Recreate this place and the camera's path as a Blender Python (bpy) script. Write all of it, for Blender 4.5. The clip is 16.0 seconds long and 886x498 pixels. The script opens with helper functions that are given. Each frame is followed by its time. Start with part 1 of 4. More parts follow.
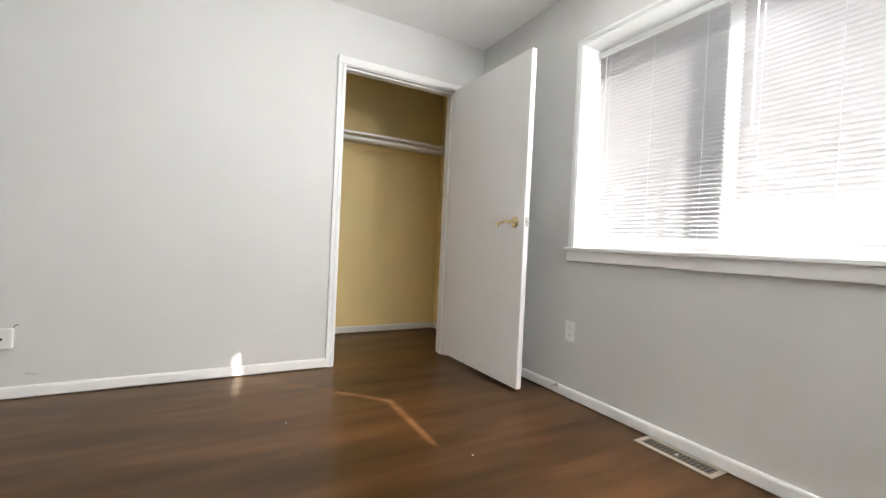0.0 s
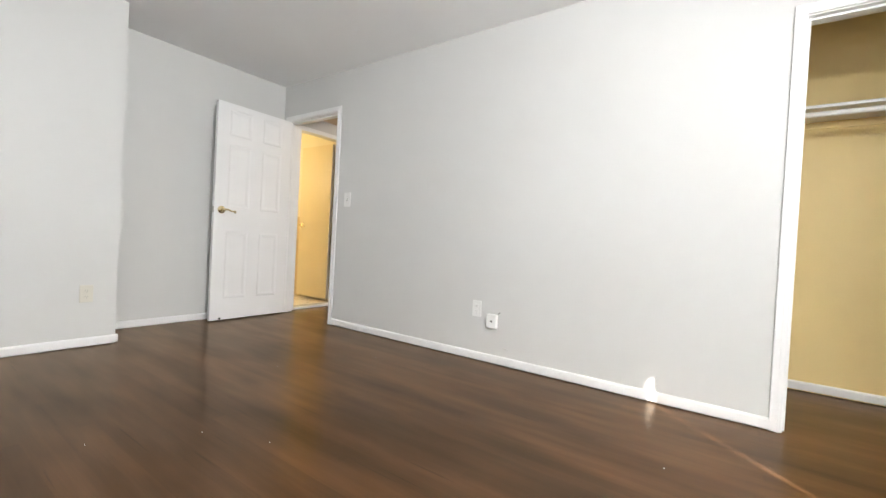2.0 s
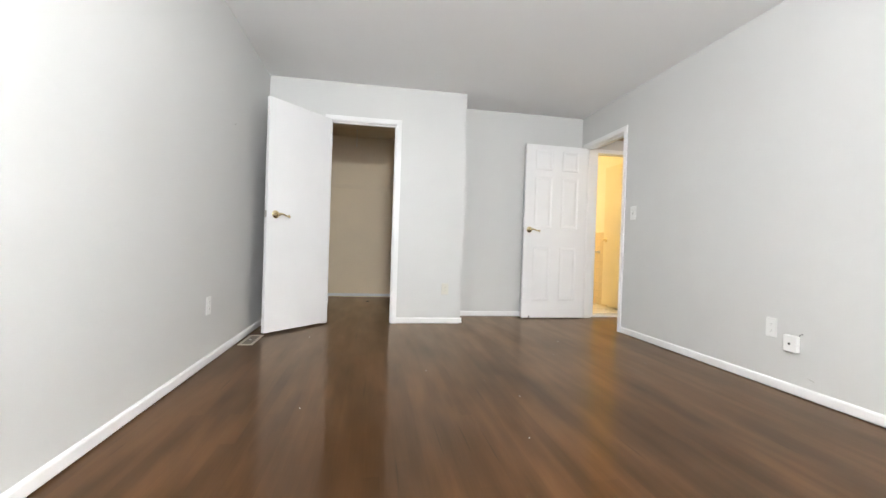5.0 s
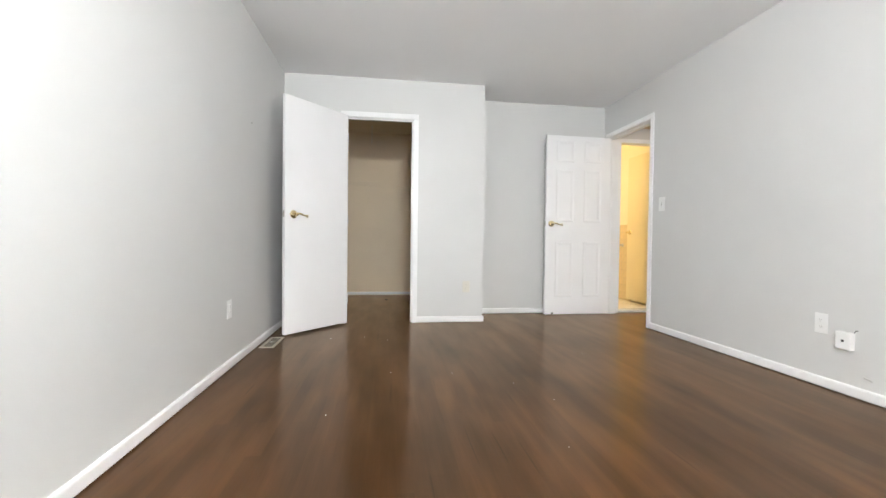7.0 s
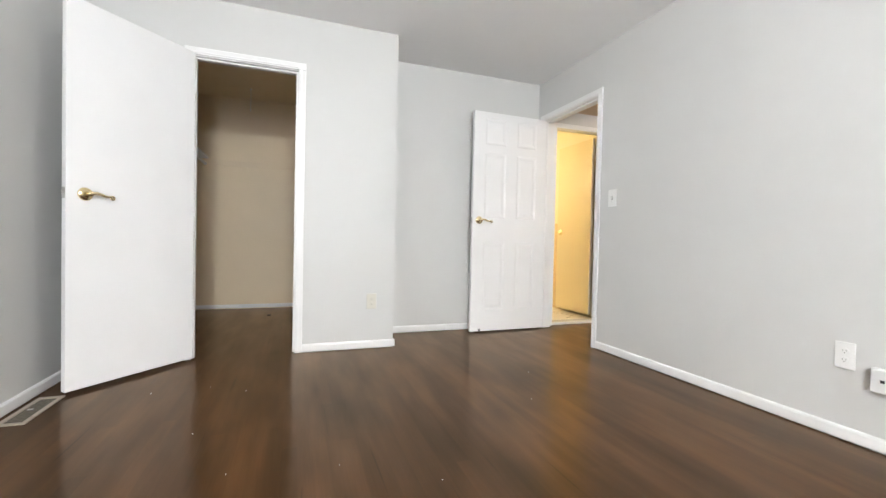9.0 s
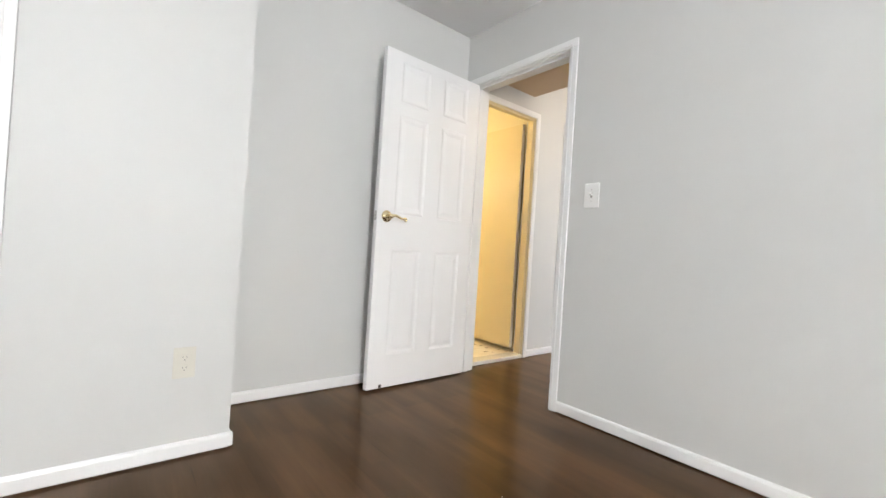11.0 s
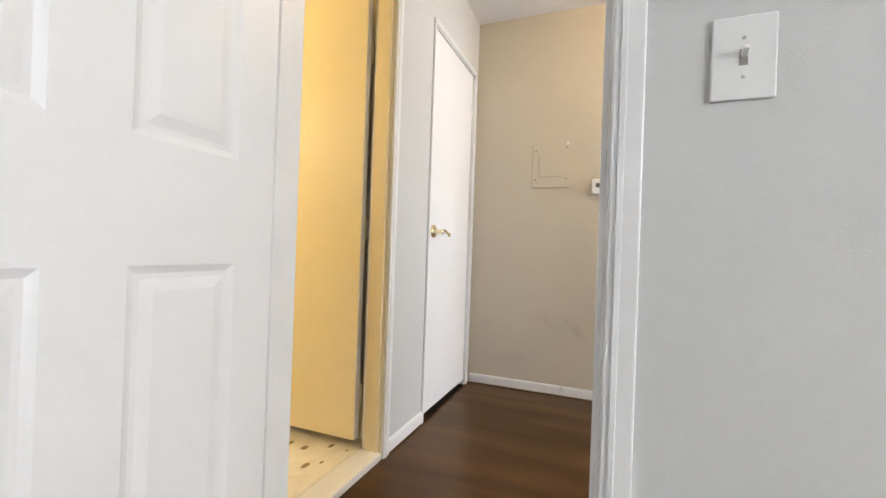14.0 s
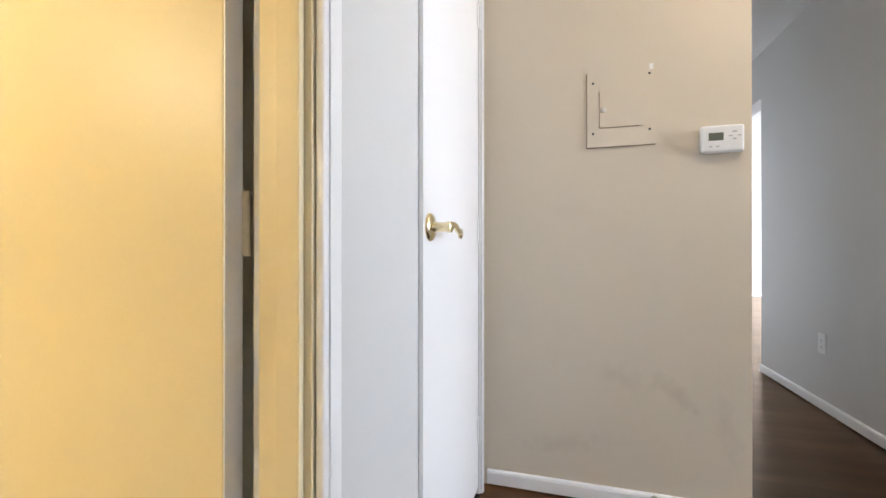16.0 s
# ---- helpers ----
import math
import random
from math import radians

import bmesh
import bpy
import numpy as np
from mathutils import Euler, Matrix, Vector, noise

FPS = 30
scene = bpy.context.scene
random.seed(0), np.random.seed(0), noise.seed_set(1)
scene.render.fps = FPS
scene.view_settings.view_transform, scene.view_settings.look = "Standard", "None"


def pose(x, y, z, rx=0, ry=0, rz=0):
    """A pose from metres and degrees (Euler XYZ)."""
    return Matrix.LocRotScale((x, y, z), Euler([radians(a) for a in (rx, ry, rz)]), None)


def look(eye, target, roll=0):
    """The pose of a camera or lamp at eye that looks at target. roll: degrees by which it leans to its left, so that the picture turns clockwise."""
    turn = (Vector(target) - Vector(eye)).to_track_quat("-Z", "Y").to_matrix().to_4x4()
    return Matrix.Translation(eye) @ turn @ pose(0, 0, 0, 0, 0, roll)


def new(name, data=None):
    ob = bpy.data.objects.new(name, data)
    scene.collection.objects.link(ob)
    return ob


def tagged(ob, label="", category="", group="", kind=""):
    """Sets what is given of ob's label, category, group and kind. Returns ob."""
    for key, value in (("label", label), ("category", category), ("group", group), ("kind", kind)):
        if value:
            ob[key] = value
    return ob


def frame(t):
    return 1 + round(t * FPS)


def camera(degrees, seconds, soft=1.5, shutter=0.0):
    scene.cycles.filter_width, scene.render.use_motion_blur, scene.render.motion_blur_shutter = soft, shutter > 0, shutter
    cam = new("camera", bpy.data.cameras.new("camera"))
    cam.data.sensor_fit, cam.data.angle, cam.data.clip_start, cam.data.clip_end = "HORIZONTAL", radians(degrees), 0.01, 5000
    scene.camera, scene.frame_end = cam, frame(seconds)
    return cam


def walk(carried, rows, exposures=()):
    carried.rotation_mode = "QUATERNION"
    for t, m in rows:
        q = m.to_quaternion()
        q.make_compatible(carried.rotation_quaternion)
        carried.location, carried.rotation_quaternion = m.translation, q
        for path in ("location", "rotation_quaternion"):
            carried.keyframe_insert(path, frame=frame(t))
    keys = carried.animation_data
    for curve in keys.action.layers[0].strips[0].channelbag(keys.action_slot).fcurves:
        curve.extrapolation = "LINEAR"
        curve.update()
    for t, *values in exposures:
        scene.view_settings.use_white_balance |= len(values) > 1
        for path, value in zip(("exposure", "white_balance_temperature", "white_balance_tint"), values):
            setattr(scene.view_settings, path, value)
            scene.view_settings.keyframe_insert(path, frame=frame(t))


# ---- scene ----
cam = camera(93.7, 16.0)
PATH = [
    (0, (0.006, -0.12, 0.864), (1.758, -1.085, 0.839), 2.7),
    (0.5, (-0.004, -0.316, 0.876), (1.957, -0.703, 0.832), 3.0),
    (1, (0.031, -0.426, 0.85), (2.021, -0.233, 0.809), 3.1),
    (1.5, (0.113, -0.531, 0.845), (1.975, 0.199, 0.81), 3.1),
    (2, (0.165, -0.636, 0.84), (1.794, 0.524, 0.811), 3.1),
    (2.5, (0.213, -0.792, 0.83), (1.612, 0.637, 0.806), 2.7),
    (3, (0.235, -0.975, 0.828), (1.424, 0.633, 0.81), 2.4),
    (3.5, (0.257, -1.06, 0.833), (1.243, 0.68, 0.82), 2.4),
    (4, (0.321, -1.168, 0.815), (1.073, 0.685, 0.803), 2.3),
    (4.5, (0.322, -1.271, 0.818), (0.845, 0.659, 0.804), 2.1),
    (5, (0.307, -1.321, 0.819), (0.641, 0.651, 0.802), 1.9),
    (7.5, (0.255, -1.1, 0.835), (0.524, 0.881, 0.79), 0.7),
    (8, (0.322, -0.838, 0.838), (0.728, 1.12, 0.794), 0.7),
    (8.5, (0.41, -0.514, 0.842), (0.948, 1.411, 0.798), 0.8),
    (9, (0.505, -0.211, 0.838), (1.178, 1.672, 0.799), 1.3),
    (9.5, (0.615, 0.083, 0.855), (1.411, 1.917, 0.825), 2.1),
    (10, (0.656, 0.457, 0.835), (1.609, 2.215, 0.825), 2.8),
    (12.5, (1.351, 1.924, 0.873), (2.973, 3.095, 0.886), 3.3),
    (13, (1.578, 2.156, 0.874), (3.298, 3.178, 0.884), 2.7),
    (13.5, (1.769, 2.37, 0.88), (3.574, 3.231, 0.886), 2.4),
    (14, (2.036, 2.548, 0.884), (3.895, 3.287, 0.889), 2.0),
    (14.5, (2.293, 2.732, 0.897), (4.196, 3.348, 0.891), 1.8),
    (15, (2.563, 2.884, 0.908), (4.503, 3.368, 0.906), 1.8),
    (15.5, (2.876, 2.985, 0.913), (4.834, 3.39, 0.901), 1.4),
    (16, (3.099, 3.091, 0.926), (5.016, 3.661, 0.93), -0.0),
]
EXPOSURES = [(0, 2.02, 6400, 10), (1, 2.27, 6400, 10), (2.5, 2.43, 6300, 10), (5, 2.51, 6250, 10), (7.5, 2.54, 6250, 10), (9, 2.63, 6250, 10), (12.5, 2.58, 6200, 10), (13.5, 2.56, 6150, 10), (15, 2.6, 6000, 10), (16, 2.74, 5600, 10)]
walk(cam, [(t, look(eye, target, roll)) for t, eye, target, roll in PATH], EXPOSURES)

# daylight: clear low sun from the south-west, seen through one blind-covered window
SUN_DIR = Vector((0.700 * 0.830, 0.714 * 0.830, -0.558))
world = bpy.data.worlds.new("sky")
scene.world = world
world.use_nodes = True
_nt = world.node_tree
_sky = _nt.nodes.new("ShaderNodeTexSky")
_sky.sky_type, _sky.sun_disc = "NISHITA", False
_sky.sun_elevation, _sky.sun_rotation = radians(33.9), radians(224.4)
_nt.links.new(_sky.outputs[0], _nt.nodes["Background"].inputs[0])
_nt.nodes["Background"].inputs[1].default_value = 0.10


def lamp(name, kind, power, colour, m, size=0.1, size_y=None):
    data = bpy.data.lights.new(name, kind)
    data.energy, data.color = power, colour
    if kind == "AREA":
        data.shape, data.size, data.size_y = "RECTANGLE", size, size_y or size
    elif kind == "SUN":
        data.angle = size
    else:
        data.shadow_soft_size = size
    ob = new(name, data)
    ob.matrix_world = m
    return ob


lamp("sun", "SUN", 4.4, (1.0, 0.93, 0.82), look(-SUN_DIR * 20, (0, 0, 0)), radians(0.5))
# bathroom light over the mirror, warm bulb
lamp("bathroom_lamp", "POINT", 5.7, (1.0, 0.775, 0.47), pose(2.30, 4.92, 1.76), 0.16)
# added lamps stand in for sky light through the bedroom window: beside the blind, and along the top of the opening
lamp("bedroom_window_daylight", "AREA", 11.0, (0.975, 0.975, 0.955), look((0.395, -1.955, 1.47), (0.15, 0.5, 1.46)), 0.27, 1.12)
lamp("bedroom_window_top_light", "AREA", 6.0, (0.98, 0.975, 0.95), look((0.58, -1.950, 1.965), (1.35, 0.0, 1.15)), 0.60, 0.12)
# added upward lamp brightens the ceiling, in place of light off the slats
lamp("bedroom_ceiling_fill", "AREA", 11.5, (0.98, 0.975, 0.95), look((0.62, -1.935, 2.035), (0.1, 0.2, 3.8)), 0.66, 0.12)
# hall ceiling light
lamp("hall_lamp", "POINT", 2.3, (1.0, 0.75, 0.46), pose(3.98, 2.15, 2.30), 0.10)
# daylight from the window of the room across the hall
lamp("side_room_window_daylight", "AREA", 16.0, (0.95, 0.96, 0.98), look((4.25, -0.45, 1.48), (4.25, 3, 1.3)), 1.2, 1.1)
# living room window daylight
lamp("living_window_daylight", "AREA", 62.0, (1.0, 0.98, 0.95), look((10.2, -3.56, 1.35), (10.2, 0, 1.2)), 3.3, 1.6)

# ---------------------------------------------------------------- materials


def material(name, colour, rough=0.5, metal=0.0, vary=0.06, scale=3.0, fine=60.0, bump=0.05, coat=0.0, stretch=(1, 1, 1), random_tone=0.0, rough_vary=0.05, spec=0.5, trans=0.0, world=False, smudge=0.0):
    """A painted or solid surface with variation at two scales and a fine relief."""
    m = bpy.data.materials.new(name)
    m.use_nodes = True
    nt = m.node_tree
    n, l = nt.nodes, nt.links
    b = n["Principled BSDF"]
    co = n.new("ShaderNodeTexCoord")
    mp = n.new("ShaderNodeMapping")
    mp.inputs["Scale"].default_value = stretch
    if world:
        geo = n.new("ShaderNodeNewGeometry")
        l.new(geo.outputs["Position"], mp.inputs[0])
    else:
        l.new(co.outputs["Object"], mp.inputs[0])
    big, small = n.new("ShaderNodeTexNoise"), n.new("ShaderNodeTexNoise")
    big.inputs["Scale"].default_value, big.inputs["Detail"].default_value = scale, 4
    small.inputs["Scale"].default_value, small.inputs["Detail"].default_value = fine, 3
    l.new(mp.outputs[0], big.inputs[0])
    l.new(mp.outputs[0], small.inputs[0])
    mix = n.new("ShaderNodeMix")
    mix.data_type, mix.blend_type = "RGBA", "MIX"
    dark = [c * (1 - 2 * vary) for c in colour]
    light = [min(1, c * (1 + vary)) for c in colour]
    mix.inputs[6].default_value, mix.inputs[7].default_value = (*dark, 1), (*light, 1)
    add = n.new("ShaderNodeMath")
    add.operation = "MULTIPLY_ADD"
    l.new(small.outputs[0], add.inputs[0])
    add.inputs[1].default_value = 0.35
    sub = n.new("ShaderNodeMath")
    sub.operation = "MULTIPLY_ADD"
    l.new(big.outputs[0], sub.inputs[0])
    sub.inputs[1].default_value, sub.inputs[2].default_value = 1.2, -0.25
    l.new(sub.outputs[0], add.inputs[2])
    fac = add.outputs[0]
    if random_tone:
        info = n.new("ShaderNodeObjectInfo")
        k = n.new("ShaderNodeMath")
        k.operation = "MULTIPLY_ADD"
        l.new(info.outputs["Random"], k.inputs[0])
        k.inputs[1].default_value = random_tone
        l.new(fac, k.inputs[2])
        fac = k.outputs[0]
    l.new(fac, mix.inputs[0])
    colour_out = mix.outputs[2]
    if smudge:
        # scuffs and hand marks, long faint streaks with soft edges
        sm = n.new("ShaderNodeMapping")
        sm.inputs["Scale"].default_value = (1.0, 2.2, 5.0)
        sm.inputs["Rotation"].default_value = (0.35, 0, 0)
        l.new(co.outputs["Object"], sm.inputs[0])
        sn = n.new("ShaderNodeTexNoise")
        sn.inputs["Scale"].default_value, sn.inputs["Detail"].default_value = 1.7, 5
        l.new(sm.outputs[0], sn.inputs[0])
        rng = n.new("ShaderNodeMapRange")
        rng.inputs[1].default_value, rng.inputs[2].default_value = 0.62, 0.74
        rng.inputs[3].default_value, rng.inputs[4].default_value = 0.0, smudge
        l.new(sn.outputs[0], rng.inputs[0])
        dirt = n.new("ShaderNodeMix")
        dirt.data_type = "RGBA"
        dirt.inputs[7].default_value = (0.30, 0.24, 0.19, 1)
        l.new(rng.outputs[0], dirt.inputs[0])
        l.new(colour_out, dirt.inputs[6])
        colour_out = dirt.outputs[2]
    l.new(colour_out, b.inputs["Base Color"])
    r = n.new("ShaderNodeMath")
    r.operation = "MULTIPLY_ADD"
    l.new(big.outputs[0], r.inputs[0])
    r.inputs[1].default_value, r.inputs[2].default_value = rough_vary * 2, rough - rough_vary
    l.new(r.outputs[0], b.inputs["Roughness"])
    b.inputs["Metallic"].default_value = metal
    b.inputs["Specular IOR Level"].default_value = spec
    b.inputs["Coat Weight"].default_value = coat
    b.inputs["Coat Roughness"].default_value = 0.15
    if trans:
        b.inputs["Subsurface Weight"].default_value = 0.0
        tr = n.new("ShaderNodeBsdfTranslucent")
        tr.inputs[0].default_value = (*colour, 1)
        ms = n.new("ShaderNodeMixShader")
        ms.inputs[0].default_value = trans
        l.new(b.outputs[0], ms.inputs[1])
        l.new(tr.outputs[0], ms.inputs[2])
        l.new(ms.outputs[0], n["Material Output"].inputs[0])
    if bump:
        bp = n.new("ShaderNodeBump")
        bp.inputs["Strength"].default_value, bp.inputs["Distance"].default_value = bump, 0.004
        l.new(small.outputs[0], bp.inputs["Height"])
        l.new(bp.outputs[0], b.inputs["Normal"])
    return m


def add_stains(mat, stains, dirt):
    """Rubbed marks on a wall: each is a middle, a turn about x, its half length and half width, and its strength."""
    n, l = mat.node_tree.nodes, mat.node_tree.links
    b = n["Principled BSDF"]
    geo = n.new("ShaderNodeNewGeometry")
    ragged = n.new("ShaderNodeTexNoise")
    ragged.inputs["Scale"].default_value, ragged.inputs["Detail"].default_value = 26, 5
    l.new(geo.outputs["Position"], ragged.inputs[0])
    for middle, turn, long, wide, strength in stains:
        mp = n.new("ShaderNodeMapping")
        mp.vector_type = "TEXTURE"
        mp.inputs["Location"].default_value, mp.inputs["Rotation"].default_value = middle, (radians(turn), 0, 0)
        mp.inputs["Scale"].default_value = (1, long, wide)
        l.new(geo.outputs["Position"], mp.inputs[0])
        far = n.new("ShaderNodeVectorMath")
        far.operation = "LENGTH"
        l.new(mp.outputs[0], far.inputs[0])
        worn = n.new("ShaderNodeMath")
        worn.operation = "MULTIPLY_ADD"
        l.new(ragged.outputs[0], worn.inputs[0])
        worn.inputs[1].default_value = 1.6
        l.new(far.outputs["Value"], worn.inputs[2])
        rng = n.new("ShaderNodeMapRange")
        rng.inputs[1].default_value, rng.inputs[2].default_value = 0.7, 1.6
        rng.inputs[3].default_value, rng.inputs[4].default_value = strength, 0.0
        l.new(worn.outputs[0], rng.inputs[0])
        mix = n.new("ShaderNodeMix")
        mix.data_type = "RGBA"
        old = b.inputs["Base Color"].links[0].from_socket
        mix.inputs[7].default_value = (*dirt, 1)
        l.new(rng.outputs[0], mix.inputs[0])
        l.new(old, mix.inputs[6])
        l.new(mix.outputs[2], b.inputs["Base Color"])


def glowing(name, colour, strength):
    m = bpy.data.materials.new(name)
    m.use_nodes = True
    b = m.node_tree.nodes["Principled BSDF"]
    b.inputs["Base Color"].default_value = (0, 0, 0, 1)
    b.inputs["Emission Color"].default_value = (*colour, 1)
    b.inputs["Emission Strength"].default_value = strength
    return m


WALL = material("grey_wall_paint", (0.655, 0.655, 0.645), 0.5, vary=0.025, scale=1.3, fine=220, bump=0.10, rough_vary=0.06)
CEIL = material("ceiling_paint", (0.91, 0.91, 0.91), 0.8, vary=0.02, scale=1.0, fine=180, bump=0.10)
TRIM = material("white_trim_paint", (0.86, 0.86, 0.86), 0.35, vary=0.03, scale=5, fine=90, bump=0.05)
DOOR = material("white_door_paint", (0.88, 0.88, 0.885), 0.35, vary=0.025, scale=2.2, fine=160, bump=0.06)
CREAM = material("cream_closet_paint", (0.90, 0.71, 0.34), 0.55, vary=0.05, scale=1.5, fine=180, bump=0.10)
CREAM2 = material("dull_cream_closet_paint", (0.90, 0.76, 0.55), 0.55, vary=0.05, scale=1.5, fine=180, bump=0.10)
BATHP = material("bathroom_paint", (0.84, 0.77, 0.57), 0.35, vary=0.04, scale=1.5, fine=150, bump=0.08)
# door paint that also tints the jambs golden for the bulb's light
BATHDOOR = material("glossy_warm_tinted_paint", (0.80, 0.70, 0.46), 0.34, spec=0.20, vary=0.04, scale=1.5, fine=150, bump=0.05, rough_vary=0.03)
# grey wall colour warmed to beige for the lamp-lit hall end
BEIGE = material("hall_paint_warm_tint", (0.68, 0.61, 0.49), 0.5, smudge=0.04, vary=0.035, scale=1.6, fine=200, bump=0.10)
# soffit colour browned for the dim warm light on its underside
TAN = material("soffit_paint_warm_shade", (0.60, 0.45, 0.30), 0.6, vary=0.035, scale=1.6, fine=200, bump=0.10)
add_stains(BEIGE, [((4.728, 2.72, 0.42), 45, 0.13, 0.045, 0.30), ((4.728, 3.10, 0.20), -8, 0.22, 0.05, 0.20), ((4.728, 2.57, 0.32), 80, 0.16, 0.06, 0.20), ((4.728, 2.90, 0.46), 20, 0.16, 0.06, 0.15)], (0.34, 0.28, 0.21))
BRASS = material("polished_brass", (0.82, 0.70, 0.43), 0.2, 1.0, vary=0.08, scale=30, fine=300, bump=0.02)
STEEL = material("dull_steel", (0.55, 0.54, 0.52), 0.35, 1.0, vary=0.1, scale=30, fine=200, bump=0.03)
PLASTIC = material("white_plastic", (0.84, 0.84, 0.83), 0.3, vary=0.02, scale=8, fine=120, bump=0.02)
IVORY = material("ivory_plastic", (0.68, 0.655, 0.585), 0.35, vary=0.03, scale=8, fine=120, bump=0.02)
DARK = material("dark_slot", (0.02, 0.02, 0.02), 0.6, vary=0.1, bump=0)
SLOT = material("grey_slot", (0.30, 0.29, 0.27), 0.6, vary=0.1, bump=0)
LCD = material("grey_lcd", (0.14, 0.15, 0.12), 0.2, vary=0.05, bump=0)
SUBFLOOR = material("dark_subfloor", (0.02, 0.012, 0.008), 0.7)


def strip_wood():
    """Dark stained oak strips under a worn gloss finish: tone by strip, long grain, broad worn patches."""
    m = bpy.data.materials.new("dark_stained_oak")
    m.use_nodes = True
    n, l = m.node_tree.nodes, m.node_tree.links
    b = n["Principled BSDF"]
    geo, info = n.new("ShaderNodeNewGeometry"), n.new("ShaderNodeObjectInfo")

    def noise_at(stretch, scale, detail, rough=0.5):
        mp = n.new("ShaderNodeMapping")
        mp.inputs["Scale"].default_value = stretch
        l.new(geo.outputs["Position"], mp.inputs[0])
        t = n.new("ShaderNodeTexNoise")
        t.inputs["Scale"].default_value, t.inputs["Detail"].default_value, t.inputs["Roughness"].default_value = scale, detail, rough
        l.new(mp.outputs[0], t.inputs[0])
        return t.outputs[0]

    def calc(op, a, k, add=None):
        t = n.new("ShaderNodeMath")
        t.operation = op
        l.new(a, t.inputs[0])
        for i, v in ((1, k), (2, add)):
            if v is None:
                continue
            if isinstance(v, (int, float)):
                t.inputs[i].default_value = v
            else:
                l.new(v, t.inputs[i])
        return t.outputs[0]

    tone = calc("FRACT", calc("ADD", info.outputs["Random"], geo.outputs["Random Per Island"]), None)
    wear = noise_at((1.0, 0.45, 1), 1.5, 3)
    patch = noise_at((3.0, 0.6, 1), 2.0, 2, 0.5)
    streak = noise_at((11, 0.8, 1), 2.0, 3, 0.5)
    grain = noise_at((60, 2.5, 1), 2.5, 3)
    f = calc("MULTIPLY_ADD", tone, 0.10, -0.52)
    f = calc("MULTIPLY_ADD", wear, 0.92, f)
    f = calc("MULTIPLY_ADD", patch, 0.62, f)
    f = calc("MULTIPLY_ADD", streak, 0.20, f)
    f = calc("MULTIPLY_ADD", grain, 0.12, f)
    # short dark scratches and open joints along the boards
    nick = n.new("ShaderNodeMapRange")
    nick.inputs[1].default_value, nick.inputs[2].default_value = 0.68, 0.73
    nick.inputs[3].default_value, nick.inputs[4].default_value = 0.0, 0.16
    l.new(noise_at((26, 0.8, 1), 1.7, 2), nick.inputs[0])
    f = calc("SUBTRACT", f, nick.outputs[0])
    ramp = n.new("ShaderNodeValToRGB")
    e = ramp.color_ramp.elements
    e[0].position, e[0].color = 0.08, (0.0140, 0.0066, 0.0030, 1)
    e[1].position, e[1].color = 0.98, (0.150, 0.064, 0.0210, 1)
    mid = ramp.color_ramp.elements.new(0.46)
    mid.color = (0.056, 0.0240, 0.0084, 1)
    l.new(f, ramp.inputs[0])
    l.new(ramp.outputs[0], b.inputs["Base Color"])
    b.inputs["Roughness"].default_value = 0.6
    b.inputs["Specular IOR Level"].default_value = 0.0
    # the aged amber varnish: smoother and rougher in patches, gently wavy along the boards
    wave = n.new("ShaderNodeBump")
    wave.inputs["Strength"].default_value, wave.inputs["Distance"].default_value = 0.20, 0.004
    l.new(noise_at((9, 0.9, 1), 2.2, 2), wave.inputs["Height"])
    l.new(wave.outputs[0], b.inputs["Normal"])
    soft, clear, both = n.new("ShaderNodeBsdfGlossy"), n.new("ShaderNodeBsdfGlossy"), n.new("ShaderNodeMixShader")
    for gloss, low in ((soft, 0.285), (clear, 0.06)):
        gloss.inputs["Color"].default_value = (0.95, 0.80, 0.65, 1)
        l.new(calc("MULTIPLY_ADD", patch, 0.14, calc("MULTIPLY_ADD", wear, 0.08, low)), gloss.inputs["Roughness"])
        l.new(wave.outputs[0], gloss.inputs["Normal"])
    both.inputs[0].default_value = 0.66
    l.new(soft.outputs[0], both.inputs[1])
    l.new(clear.outputs[0], both.inputs[2])
    fresnel, mix = n.new("ShaderNodeFresnel"), n.new("ShaderNodeMixShader")
    fresnel.inputs["IOR"].default_value = 1.50
    l.new(calc("MULTIPLY", fresnel.outputs[0], calc("MULTIPLY_ADD", patch, 0.5, 0.72)), mix.inputs[0])
    l.new(b.outputs[0], mix.inputs[1])
    l.new(both.outputs[0], mix.inputs[2])
    l.new(mix.outputs[0], n["Material Output"].inputs[0])
    return m


WOOD = strip_wood()
# duct sheet and louvres are coloured dark for the shade inside the vents
DUCT = material("shaded_duct", (0.06, 0.05, 0.04), 0.7, vary=0.1, bump=0)
LOUVRE = material("shaded_vent_metal", (0.20, 0.17, 0.13), 0.5, 0.3, vary=0.1, scale=12, fine=100)
VENT = material("tan_vent_metal", (0.52, 0.45, 0.36), 0.4, 0.3, vary=0.1, scale=12, fine=100)
SLAT = material("blind_slat_vinyl", (0.51, 0.51, 0.53), 0.4, vary=0.02, scale=4, fine=80, bump=0.02, trans=0.02)
VINYLW = material("window_vinyl", (0.84, 0.85, 0.86), 0.35, vary=0.02, scale=4, fine=80, bump=0.03)
TILE = material("bathroom_tile_glaze", (0.74, 0.60, 0.36), 0.15, vary=0.06, scale=9, fine=60, bump=0.02, random_tone=0.2)
GROUT = material("tile_grout", (0.55, 0.47, 0.33), 0.8)
MARBLE = material("white_marble_sill", (0.82, 0.80, 0.74), 0.25, vary=0.07, scale=6, fine=40, bump=0.02)
BARK = material("tree_bark", (0.30, 0.27, 0.23), 0.9, vary=0.3, scale=6, fine=40, bump=0.4)
